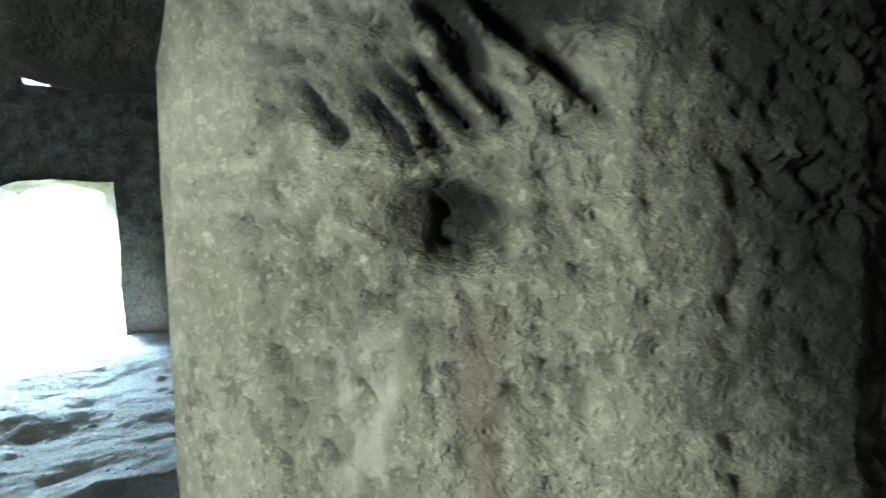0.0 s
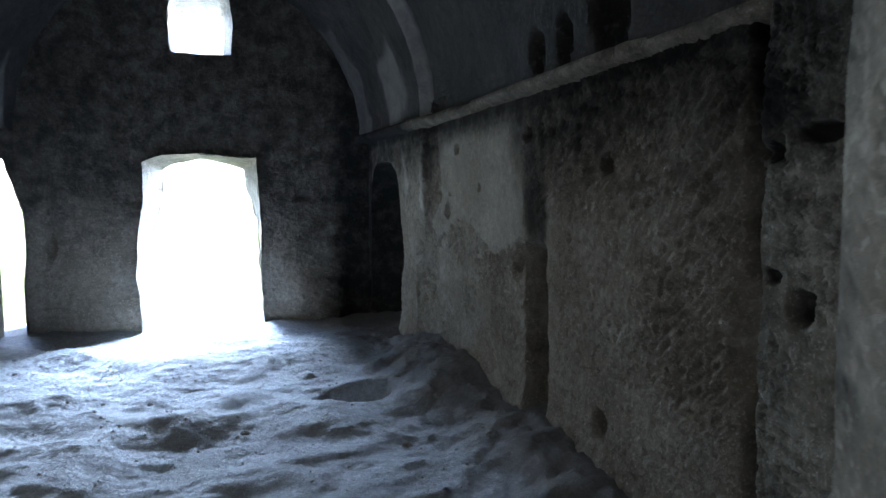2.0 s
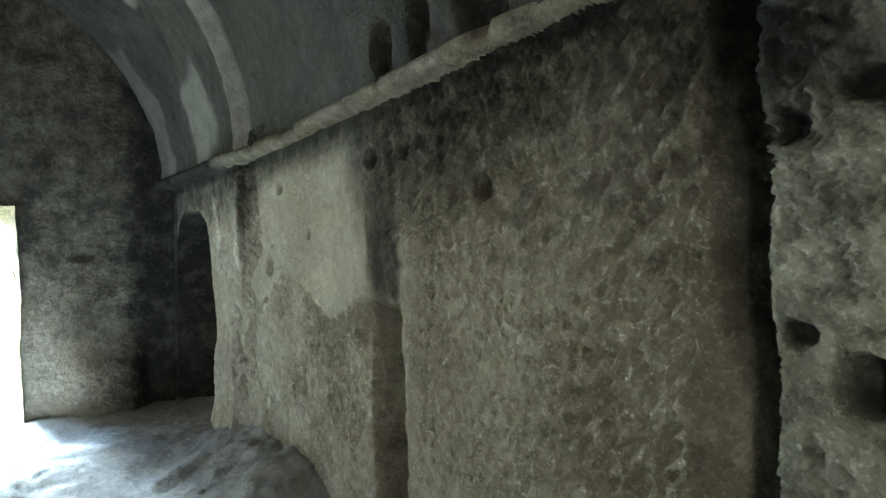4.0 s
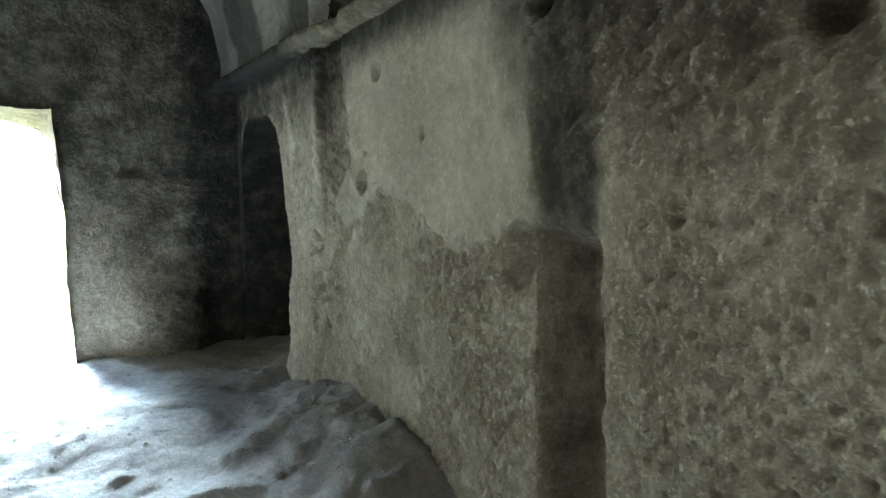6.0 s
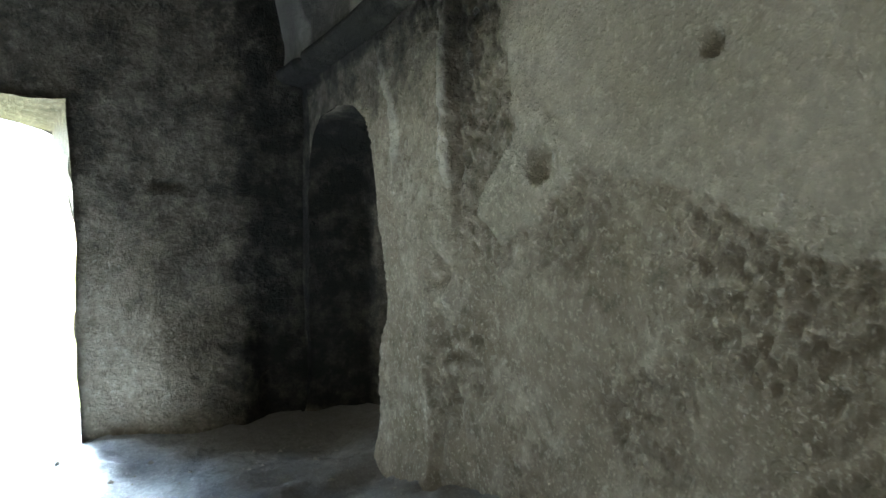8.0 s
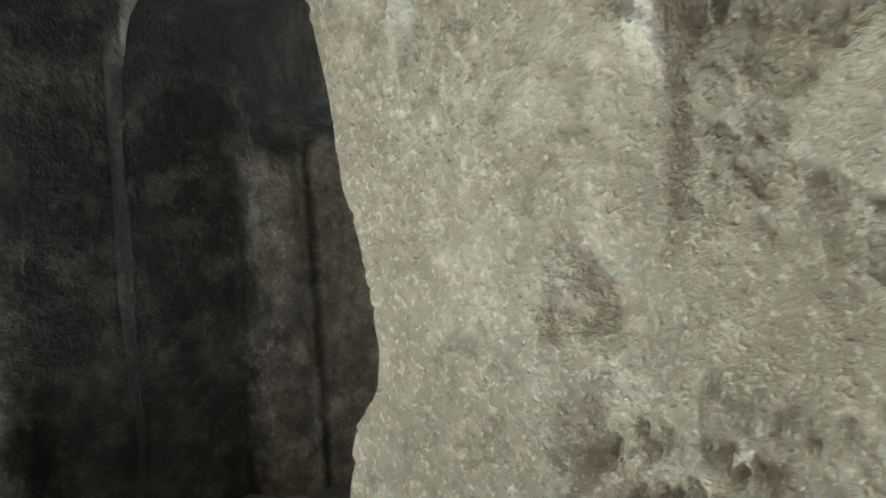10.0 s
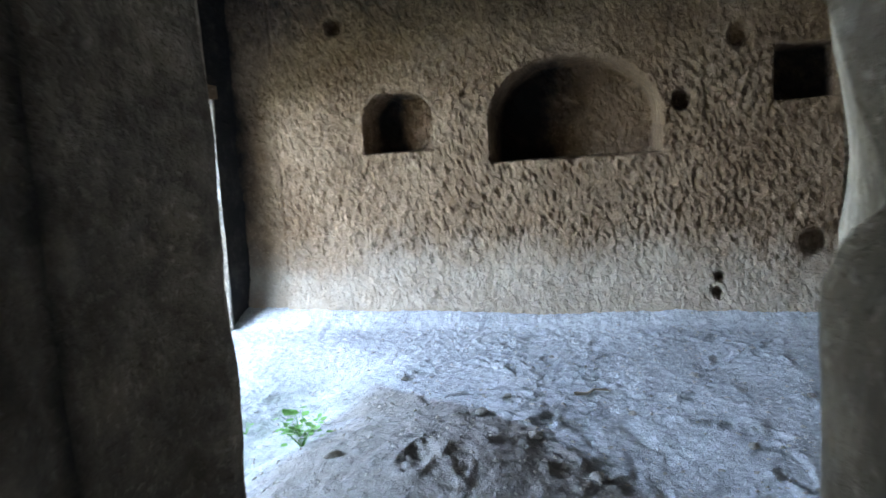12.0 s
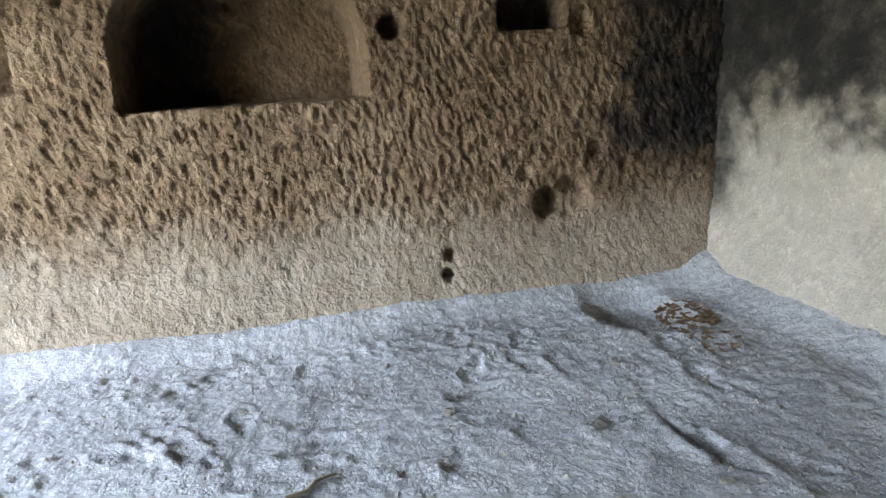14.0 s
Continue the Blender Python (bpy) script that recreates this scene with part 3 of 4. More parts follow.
# ---- the chancel: piers, arch and the walls behind the camera ----
def pier(name, line, mat, label, z1=3.4, hollows=(), gouges=(), sockets=(), mottle_shade=None):
    """A rock pier over a line in plan."""
    pts = []
    for (x0, y0), (x1, y1) in zip(line, line[1:]):
        k = max(1, int(math.hypot(x1 - x0, y1 - y0) / 0.013))
        pts += [(x0 + (x1 - x0) * i / k, y0 + (y1 - y0) * i / k) for i in range(k)]
    pts.append(line[-1])
    us, vs = np.arange(len(pts), dtype=float), span(-0.2, z1, 0.013)
    px, py = np.array([p[0] for p in pts]), np.array([p[1] for p in pts])
    nx, ny = -np.gradient(py), np.gradient(px)
    ln = np.hypot(nx, ny) + 1e-9
    nx, ny = nx / ln, ny / ln
    run = np.concatenate([[0], np.cumsum(np.hypot(np.diff(px), np.diff(py)))])

    def shape(u, v):
        i = u.astype(int)
        s = run[i]
        near = np.minimum(np.hypot(px[i] + 1.87, py[i] - 0.86), np.hypot(px[i] + 1.6, py[i] - 1.37))
        away = ramp(0.05, 0.2, near + 0.12 * fbm(s / 0.2, v / 0.2, 58))
        d = (0.07 * fbm(s / 0.35, v / 0.35, 51) + 0.016 * fbm(s / 0.06, v / 0.06, 54, 3)) * (0.2 + 0.8 * away)
        d = d - away * (0.02 * chips(s, v, -0.8, 0.16, 0.055, 52) * ramp(0.4, 0.6, vnoise(s / 0.4, v / 0.4, 53)) + 0.038 * chips(s, v, -0.7, 0.08, 0.026, 55) * ramp(0.25, 0.55, vnoise(s / 0.25, v / 0.25, 59)) + 0.015 * pocks(s, v, 0.07, 0.014, 56))
        for cy, cz, ry, rz, deep in sockets:
            d = d - deep * dent(py[i], v, cy, cz, ry, rz, 0.3) * (px[i] > -0.4)
        for cs, cv, r, deep in hollows:
            d = d - deep * dent(s, v, cs, cv, r, r * 0.7, 0.6)
        for cs, cv, length, deep in gouges:
            along, across = 0.64 * (s - cs) + 0.77 * (v - cv), 0.77 * (s - cs) - 0.64 * (v - cv)
            d = d - 1.5 * deep * np.exp(-(along / (1.25 * length)) ** 4 - (across / 0.016) ** 2)
        return px[i] + nx[i] * d, py[i] + ny[i] * d, v

    def soot_shade(u, v):
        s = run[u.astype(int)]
        # shade painted into the hollows, sockets and gouges
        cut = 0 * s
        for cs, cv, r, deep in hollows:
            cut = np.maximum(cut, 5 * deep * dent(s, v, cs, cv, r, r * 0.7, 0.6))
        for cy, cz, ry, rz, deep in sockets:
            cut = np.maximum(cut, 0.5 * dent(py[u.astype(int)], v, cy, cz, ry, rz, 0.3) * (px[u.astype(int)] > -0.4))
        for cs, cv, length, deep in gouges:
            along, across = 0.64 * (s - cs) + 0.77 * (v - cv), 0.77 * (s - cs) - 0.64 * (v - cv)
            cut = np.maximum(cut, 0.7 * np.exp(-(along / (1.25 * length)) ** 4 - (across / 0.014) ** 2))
        chip_shade = chips(s, v, -0.7, 0.08, 0.026, 55) * ramp(0.25, 0.55, vnoise(s / 0.25, v / 0.25, 59))
        # random patches, plus shade painted into chip cuts and towards the top
        return cut + 0.35 * chip_shade + 0.3 * ramp(0.55, 0.8, vnoise(s / 0.5, v / 0.6, 57)) + 0.5 * ramp(1.9, 2.3, v) + (mottle_shade(px[u.astype(int)], py[u.astype(int)], v) if mottle_shade else 0)

    def streak_lime(u, v):
        """Pale crumbled streaks running down below the hollows."""
        s, out = run[u.astype(int)], 0 * v
        for cs, cv, r, deep in hollows[:1]:
            flow = np.exp(-((s - cs - 0.1 - 0.15 * fbm(v / 0.3, s / 0.2, 63)) / 0.12) ** 2) * ramp(cv - 0.12, cv - 0.25, v)
            out = np.maximum(out, 0.75 * flow * ramp(0.45, 0.62, vnoise(s / 0.035, v / 0.07, 64)))
        return out

    def streak_earth(u, v):
        s, out = run[u.astype(int)], 0 * v
        for cs, cv, r, deep in hollows[:1]:
            out = np.maximum(out, np.exp(-((s - cs + 0.03 - 0.2 * fbm(v / 0.25, s / 0.3, 65)) / 0.035) ** 2) * ramp(cv - 0.1, cv - 0.2, v))
        return out

    return tagged(sheet(name, us, vs, shape, mat, attrs={"soot_shade": soot_shade, "lime": streak_lime, "earth_shade": streak_earth}), label, "pier", kind="structure")


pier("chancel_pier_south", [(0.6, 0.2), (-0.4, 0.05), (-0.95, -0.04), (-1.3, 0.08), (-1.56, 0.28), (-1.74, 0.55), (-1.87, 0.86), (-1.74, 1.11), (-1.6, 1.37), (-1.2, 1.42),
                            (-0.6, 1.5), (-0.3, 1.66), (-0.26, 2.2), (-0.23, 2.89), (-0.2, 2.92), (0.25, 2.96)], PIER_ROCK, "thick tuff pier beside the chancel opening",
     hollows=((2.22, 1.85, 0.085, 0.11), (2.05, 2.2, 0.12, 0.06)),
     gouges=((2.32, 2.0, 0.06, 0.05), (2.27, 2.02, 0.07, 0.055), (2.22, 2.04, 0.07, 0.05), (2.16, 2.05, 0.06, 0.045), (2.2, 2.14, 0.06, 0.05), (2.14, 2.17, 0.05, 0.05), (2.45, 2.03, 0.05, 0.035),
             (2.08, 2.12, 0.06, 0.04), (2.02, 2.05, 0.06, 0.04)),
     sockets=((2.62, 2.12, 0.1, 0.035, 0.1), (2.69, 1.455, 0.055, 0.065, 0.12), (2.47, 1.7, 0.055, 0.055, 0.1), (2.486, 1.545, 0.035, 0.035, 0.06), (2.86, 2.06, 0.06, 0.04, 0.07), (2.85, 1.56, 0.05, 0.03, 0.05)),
     # dark mottles, plus shade painted on the return face and right-hand side
     mottle_shade=lambda x, y, z: 0.2 * ramp(0.86, 0.91, y) - 0.06 * ramp(1.36, 1.4, y) + 0.5 * ramp(0.5, 0.66, vnoise(y / 0.06, z / 0.07, 60)) * ramp(0.88, 0.92, y) * ramp(1.25, 1.1, y) * ramp(1.1, 1.4, z) + 0.75 * ramp(-1.35, -0.95, x) * ramp(1.0, 0.6, y))
pier("chancel_pier_north", [(-5.6, 2.6), (-4.4, 2.3), (-3.6, 1.8), (-3.3, 1.4), (-3.25, 0.9), (-3.4, 0.4), (-4.0, 0.0), (-5.6, -0.2)], TUFF_PALE,
     "tuff pier on the far side of the chancel opening")


def chancel_arch():
    prof = [(1.78, 5.6), (1.76, 3.4), (1.75, 2.6), (1.68, 2.32), (1.4, 2.24), (1.0, 2.18), (0.85, 2.2), (0.78, 2.4), (0.78, 3.3)]
    rings = []
    for x in span(-5.4, 0.3, 0.06):
        rings.append([(x, y + 0.06 * float(fbm(x / 0.3, z / 0.3, 61)), z + (0.04 * float(fbm(x / 0.4, y / 0.4, 62)) + float(np.interp(x, [-4, -3.2, -2.6, -2.24, -2.14, -2.0], [0, 0.1, 0.18, 0.05, 0.0, -0.025]))) * (z < 3.2)) for y, z in prof])
    n = len(prof)
    tagged(loft("chancel_arch", rings, TUFF, closed=False, attrs={"soot_shade": [0.95] * (len(rings) * n)}), "low rock arch over the chancel opening", "arch", kind="structure")


chancel_arch()


def flat_wall(name, a, b, z0, z1, mat, label, holes=(), soot_shade=0.2):
    """A plain carved wall between two points of the plan."""
    length = math.hypot(b[0] - a[0], b[1] - a[1])
    ux, uy = (b[0] - a[0]) / length, (b[1] - a[1]) / length

    def shape(u, v):
        d = 0.06 * fbm(u / 0.7, v / 0.7, 71) + 0.02 * fbm(u / 0.1, v / 0.1, 72, 2)
        return a[0] + ux * u - uy * d, a[1] + uy * u + ux * d, v

    ob = sheet(name, span(0, length, 0.08), span(z0, z1, 0.08), shape, mat, holes=holes, attrs={"soot_shade": lambda u, v: soot_shade * ramp(1.0, 2.6, v)})
    return tagged(ob, label, "wall", kind="structure")


def box_poly(u0, u1, v0, v1):
    return [(u0, v0), (u0, v1), (u1, v1), (u1, v0)]


# the openings in both north walls are unseen, added for the fill lamps
flat_wall("wall_north", (-5.0, 1.6), (-5.0, 10.4), -0.4, 3.0, TUFF, "rough tuff nave wall with an added, unseen opening for fill light", holes=[box_poly(2.5, 4.3, 1.5, 2.6)])
flat_wall("wall_bema_north", (-5.0, -3.2), (-5.0, 1.7), -0.4, 3.4, TUFF, "rough tuff chancel wall with an added, unseen opening for fill light", holes=[box_poly(1.7, 2.9, 1.8, 2.8)])
flat_wall("wall_bema_east", (0.7, -3.2), (-5.1, -3.2), -0.4, 3.4, TUFF, "rough tuff wall closing the chancel")
flat_wall("wall_bema_south", (0.4, 0.25), (0.4, -3.3), -0.4, 3.4, SOOTY, "sooty tuff wall at the side of the chancel")


def slab(name, x0, x1, y0, y1, z, mat, label, seed, amount=0.06):
    ob = sheet(name, span(x0, x1, 0.07), span(y0, y1, 0.07), lambda x, y: (x, y, z + amount * 2 * fbm(x / 0.7, y / 0.7, seed) + 0.02 * fbm(x / 0.1, y / 0.1, seed + 1, 2)), mat,
               attrs={"soot_shade": lambda x, y: 0.55 + 0 * x})
    return tagged(ob, label, "ceiling", kind="structure")


slab("ceiling_bema", -5.2, 0.6, -3.4, 0.9, 3.1, SOOTY, "soot-darkened flat rock ceiling of the chancel", 81)


# ---- floor ----
def floor_z(x, y):
    """Heights of the trodden floor inside."""
    nave = np.interp(y, [-3, 0.8, 2.2, 3.2, 5.0, 7.5, 10.4, 11], [0.28, 0.28, 0.15, -0.02, -0.06, 0.05, 0.16, 0.18])
    nave = nave + 0.22 * ramp(-0.9, -0.1, x) * ramp(3.0, 5.5, y) * ramp(9.0, 8.1, y)
    nave = nave + (0.36 * fbm(x / 1.2, y / 0.8, 91, 5) + 0.05 * fbm(x / 0.35, y / 0.2, 94, 3)) * ramp(1.5, 3.5, y)
    nave = nave + (0.14 * fbm(x / 0.28, y / 0.34, 97, 3) + 0.06 * fbm(x / 0.1, y / 0.12, 89, 2)) * ramp(-1.1, -0.5, x) * ramp(3.2, 4.0, y) * ramp(9.2, 8.6, y)
    nave = nave - 0.26 * dent(x, y, -1.15, 6.85, 0.32, 0.17, 0.5) - 0.26 * dent(x, y, -1.75, 4.35, 0.55, 0.24, 0.5) - 0.2 * dent(x, y, -3.3, 4.8, 0.32, 0.18, 0.5)
    room = 0.07 * fbm(x / 0.9, y / 0.9, 93, 3) + 0.12 * dent(x, y, 2.2, 10.2, 0.7, 0.55, 0.8) - 0.16 * ramp(10.6, 11.4, y) * ramp(4.2, 3.4, x) - 0.08 * dent(x, y, 4.4, 7.75, 0.3, 0.2, 0.5)
    room = room + 0.12 * ramp(0.35, 0.0, 4.85 - x) + 0.1 * ramp(0.4, 0.0, y - 6.95)
    f = ramp(0.1, 1.1, x)
    return nave * (1 - f) + room * f


def tread_places():
    """Shoe prints in the chamber's dust: place and heading."""
    rnd = random.Random(5)
    return [(rnd.uniform(2.0, 4.4), rnd.uniform(7.6, 10.2), rnd.uniform(0, 6.28)) for _ in range(44)]


TREADS = tread_places()


def treads(x, y):
    d = 0.0 * x
    for cx, cy, a in TREADS:
        p, q = (x - cx) * math.cos(a) + (y - cy) * math.sin(a), -(x - cx) * math.sin(a) + (y - cy) * math.cos(a)
        r = np.hypot(p / 0.14, q / (0.048 + 0.012 * np.sign(p)))
        d = d - 0.009 * (1 - ramp(0.75, 1.0, r)) * (1 + 0.5 * np.sin(p * 260)) + 0.008 * np.exp(-((r - 1.15) / 0.15) ** 2)
    return d


def crumbs(x, y):
    a = vnoise(x / 0.05, y / 0.05, 95)
    prints = 0.014 * fbm(x / 0.14, y / 0.1, 98, 3)
    b = vnoise(x / 0.085, y / 0.085, 92)
    lumps = 0.009 * ramp(0.62, 0.9, a) + 0.008 * ramp(0.7, 0.95, b)
    return lumps * ramp(0.3, 0.6, vnoise(x / 0.3, y / 0.3, 96)) + prints + treads(x, y) + 0.008 * (vnoise(x / 0.025, y / 0.025, 97) - 0.5)


def floor_shape(x, y):
    return x, y, floor_z(x, y) + crumbs(x, y)


def mossy(x, y):
    return 0.75 * ramp(10.3, 11.3, y + 0.6 * fbm(x / 0.4, y / 0.4, 99)) * ramp(4.0, 3.2, x) * ramp(1.0, 1.4, x)


def damp(x, y):
    """Bare brown earth on the low mound inside the passage."""
    edge = (y - 9.45) - (x - 2.3) * 1.2 + 0.2 * fbm(x / 0.3, y / 0.3, 151)
    return ramp(-0.05, 0.08, edge) * ramp(0.9, 1.3, x) * (1 - ramp(10.6, 10.9, y + 0.5 * fbm(x / 0.4, y / 0.4, 152)))




def nave_earth_shade(x, y):
    """Brown along the foot of the wall: earth, with the door jamb's shade painted in."""
    return 0.95 * ramp(-1.15, -0.55, x + 0.8 * fbm(x / 0.7, y / 0.7, 153) + 0.3 * ramp(8.2, 9.2, y))


floor = sheet("floor", span(-5.3, 0.9, 0.028), span(-3.3, 11.0, 0.028), floor_shape, DUST, attrs={"earth_shade": nave_earth_shade})
tagged(floor, "uneven trodden dusty rock floor of the nave", "floor", kind="structure")
floor_room = sheet("floor_chamber", span(0.9, 5.1, 0.016), span(6.6, 13.6, 0.016), floor_shape, DUST, attrs={"moss": mossy, "earth_shade": damp})
tagged(floor_room, "dusty chamber floor with footprints, crumbs and moss", "floor", kind="structure")

# ---- the side chamber ----
NICHE_SMALL = (11.0, 0.285, 1.36, 1.83)
NICHE_LARGE = (9.66, 0.615, 1.23, 1.98)


def niche(y, z, centre, half, sill, top, deep, square):
    """Depth of an arched niche."""
    spring = top - half * 0.75 if not square else top
    over = np.maximum(z - spring, 0) / max(top - spring, 1e-6)
    reach = half * np.sqrt(np.clip(1 - over ** 2, 0, 1))
    edge = np.minimum(np.minimum(reach - np.abs(y - centre), z - sill), top - z) + 0.012 * fbm(y / 0.08, z / 0.08, 88, 2)
    return deep * ramp(-0.004, 0.018, edge)


def far_wall(y, z):
    low = ramp(0.75, 0.45, z + 0.15 * fbm(y / 0.5, z / 0.5, 101))
    d = 0.06 * fbm(y / 0.9, z / 0.9, 102) + 0.01 * fbm(y / 0.07, z / 0.07, 103, 3)
    d = d + (0.03 * chips(y, z, -0.28, 0.16, 0.031, 104) + 0.02 * chips(y + 0.01, z, -0.2, 0.11, 0.026, 126)) * (1 - 0.5 * low) * (1 - 0.5 * ramp(1.9, 2.2, z))
    d = d - 0.1 * ramp(0.5, 0.0, z)
    d = d + niche(y, z, *NICHE_SMALL, 0.4, False) + niche(y, z, *NICHE_LARGE, 0.62, False) + niche(y, z, 8.11, 0.2, 1.53, 1.9, 0.3, True)
    for cy, cz, r, deep in ((8.9, 1.58, 0.055, 0.2), (8.67, 0.33, 0.03, 0.12), (8.69, 0.22, 0.032, 0.12), (8.06, 0.56, 0.08, 0.14), (7.92, 0.58, 0.11, 0.06), (10.46, 1.76, 0.022, 0.08),
                            (11.48, 2.37, 0.06, 0.12), (8.52, 1.99, 0.07, 0.1), (7.83, 1.55, 0.06, 0.08), (7.75, 0.85, 0.05, 0.05), (8.2, 0.75, 0.04, 0.03)):
        d = d + deep * dent(y, z, cy, cz, r)
    # an upright seam, and the step beside the corner
    d = d + 0.03 * (1 - ramp(0.008, 0.022, np.abs(y - 12.05 - 0.05 * fbm(z / 0.5, z * 0, 105)))) + 0.03 * ramp(12.05, 12.09, y)
    return 4.82 + d + 0.06 * ramp(10.0, 12.6, y), y, z


def far_soot_shade(y, z):
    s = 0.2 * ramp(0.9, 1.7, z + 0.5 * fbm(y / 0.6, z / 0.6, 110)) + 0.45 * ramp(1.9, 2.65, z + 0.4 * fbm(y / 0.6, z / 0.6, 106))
    # niche insides painted dark for their shade, the arched ones darkest at one side
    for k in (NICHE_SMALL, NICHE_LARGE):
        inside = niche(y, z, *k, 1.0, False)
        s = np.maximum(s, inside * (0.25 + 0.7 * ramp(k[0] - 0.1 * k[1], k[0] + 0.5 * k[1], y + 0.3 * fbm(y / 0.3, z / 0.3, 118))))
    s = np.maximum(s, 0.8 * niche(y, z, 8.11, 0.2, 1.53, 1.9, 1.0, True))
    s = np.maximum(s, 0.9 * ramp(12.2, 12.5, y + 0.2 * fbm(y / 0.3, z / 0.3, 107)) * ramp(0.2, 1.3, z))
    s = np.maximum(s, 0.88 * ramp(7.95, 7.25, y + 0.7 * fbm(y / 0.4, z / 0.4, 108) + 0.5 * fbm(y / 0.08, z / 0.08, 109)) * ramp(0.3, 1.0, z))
    return s


def far_lime(y, z):
    return 0.38 * ramp(0.78, 0.3, z + 0.4 * fbm(y / 0.5, z / 0.5, 109) + 0.25 * fbm(y / 0.12, z / 0.12, 120))


wall_far = sheet("wall_chamber_south", span(6.8, 12.8, 0.012), span(-0.25, 2.85, 0.012), far_wall, TUFF_WARM, attrs={"soot_shade": far_soot_shade, "lime": far_lime})
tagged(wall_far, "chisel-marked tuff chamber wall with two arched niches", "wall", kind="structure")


def end_wall(x, z):
    d = 0.08 * fbm(x / 0.6, z / 0.6, 111) + 0.02 * fbm(x / 0.09, z / 0.09, 112, 3) - 0.12 * ramp(0.6, 0.0, z) + 0.018 * strokes(x, z, 0.9, 0.1, 0.04, 113) * ramp(0.7, 1.1, z)
    return x, 6.95 - d, z


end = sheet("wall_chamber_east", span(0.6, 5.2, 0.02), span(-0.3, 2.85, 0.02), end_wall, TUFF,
            attrs={"soot_shade": lambda x, z: np.maximum(0.2 + 0.7 * ramp(0.7, 1.2, z + 0.6 * fbm(x / 0.5, z / 0.5, 114) + 0.8 * fbm(x / 0.13, z / 0.13, 116)), 0.8 * ramp(4.45, 4.8, x + 0.3 * fbm(x / 0.2, z / 0.2, 119)) * ramp(0.2, 0.6, z)), "lime": lambda x, z: 0.45 * ramp(1.1, 0.7, z + 0.3 * fbm(x / 0.4, z / 0.4, 115))})
tagged(end, "tuff chamber end wall, whitened below and sooty above", "wall", kind="structure")
near_room = sheet("wall_chamber_north", span(6.8, 12.8, 0.04), span(-0.3, 2.85, 0.04),
                  lambda y, z: (0.95 + 0.05 * fbm(y / 0.5, z / 0.5, 117), y, z), TUFF, holes=[rough(INNER, 0.02, 3, 0.05, 0.2)])
tagged(near_room, "chamber face of the wall with the passage opening", "wall", kind="structure")
slab("ceiling_chamber", 0.7, 5.2, 6.7, 12.9, 2.72, SOOTY, "soot-blackened flat rock ceiling of the chamber", 83)

PORCH = [(1.0, -0.6), (1.0, 1.0), (1.05, 1.8), (1.5, 1.93), (2.8, 1.95), (4.0, 1.93), (4.56, 1.93), (4.57, 1.8), (4.55, 1.4), (4.56, 0.9), (4.54, 0.4), (4.5, -0.6)]
PORCH_OUT = [(1.0, -0.6), (1.0, 1.0), (1.05, 2.1), (1.5, 2.25), (2.8, 2.25), (4.0, 2.2), (4.36, 2.1), (4.36, 1.8), (4.34, 1.4), (4.34, 0.9), (4.3, 0.4), (4.2, -0.6)]
porch = sheet("wall_chamber_west", span(0.7, 5.1, 0.03), span(-0.4, 2.85, 0.03),
              lambda x, z: (x, 12.43 + 0.06 * fbm(x / 0.4, z / 0.4, 121), z), TUFF, holes=[rough(PORCH, 0.03, 6, 0.05)],
              attrs={"soot_shade": lambda x, z: np.maximum(0.95 * ramp(1.7, 2.0, z), 0.95 * ramp(4.4, 4.6, x))})
tagged(porch, "blackened front wall of the chamber round a wide opening", "wall", kind="structure")
reveal("opening_reveal", PORCH, PORCH_OUT, 12.4, 13.6, 0.03, 6, porch, "sunlit pitted jambs of the wide opening")



def jamb(y, z):
    """The pitted face of the opening's far jamb."""
    d = 0.05 * fbm(y / 0.3, z / 0.3, 123) + 0.015 * fbm(y / 0.06, z / 0.06, 124, 3) + 0.02 * chips(z, y, 0.2, 0.12, 0.04, 125)
    for cy, cz, r in ((12.85, 1.55, 0.05), (12.75, 0.75, 0.06), (12.7, 0.25, 0.05), (13.0, 1.15, 0.04), (13.1, 0.6, 0.06), (12.95, 1.72, 0.04), (13.2, 1.4, 0.05), (12.6, 1.2, 0.025)):
        d = d + 0.16 * dent(y, z, cy, cz, 1.25 * r)
    return 4.535 - 0.19 * (y - 12.43) + d, y, z


tagged(sheet("jamb_face", span(12.4, 13.58, 0.02), span(-0.4, 1.95, 0.02), jamb, TUFF_PALE, parent=porch), "pitted pale rock jamb")
lintel = rough([(4.1, 1.87), (4.1, 1.96), (4.6, 1.96), (4.6, 1.86), (4.4, 1.84)], 0.03, 9, 0.04)
tagged(loft("lintel_end", [[(x, y, z) for x, z in lintel] for y in (12.385, 12.4, 12.6, 13.0)], TUFF_WARM, parent=porch), "worn yellowish lintel end")
bm = bmesh.new()
bm.faces.new([bm.verts.new((x, 12.385, z)) for x, z in lintel])
cap = bpy.data.meshes.new("lintel_face")
bm.to_mesh(cap)
bm.free()
cap.materials.append(TUFF_WARM)
new("lintel_face", cap).parent = porch

# ---- outside ----
ground = sheet("ground", np.concatenate([[-300, -80, -30], span(-12, 12, 0.3), [30, 80, 300]]), np.concatenate([span(10.9, 24, 0.3), [40, 80, 160, 300]]),
               lambda x, y: (x, y, 0.06 + 0.25 * fbm(x / 2.5, y / 2.5, 131) * ramp(11, 15, y) - 0.14 * ramp(0.8, 1.5, x) * ramp(16, 13.5, y) - 0.6 * ramp(0.5, 0.7, x) * ramp(13.7, 13.4, y)), TURF)
tagged(ground, "grassy ground in front of the cave", "ground", kind="structure")


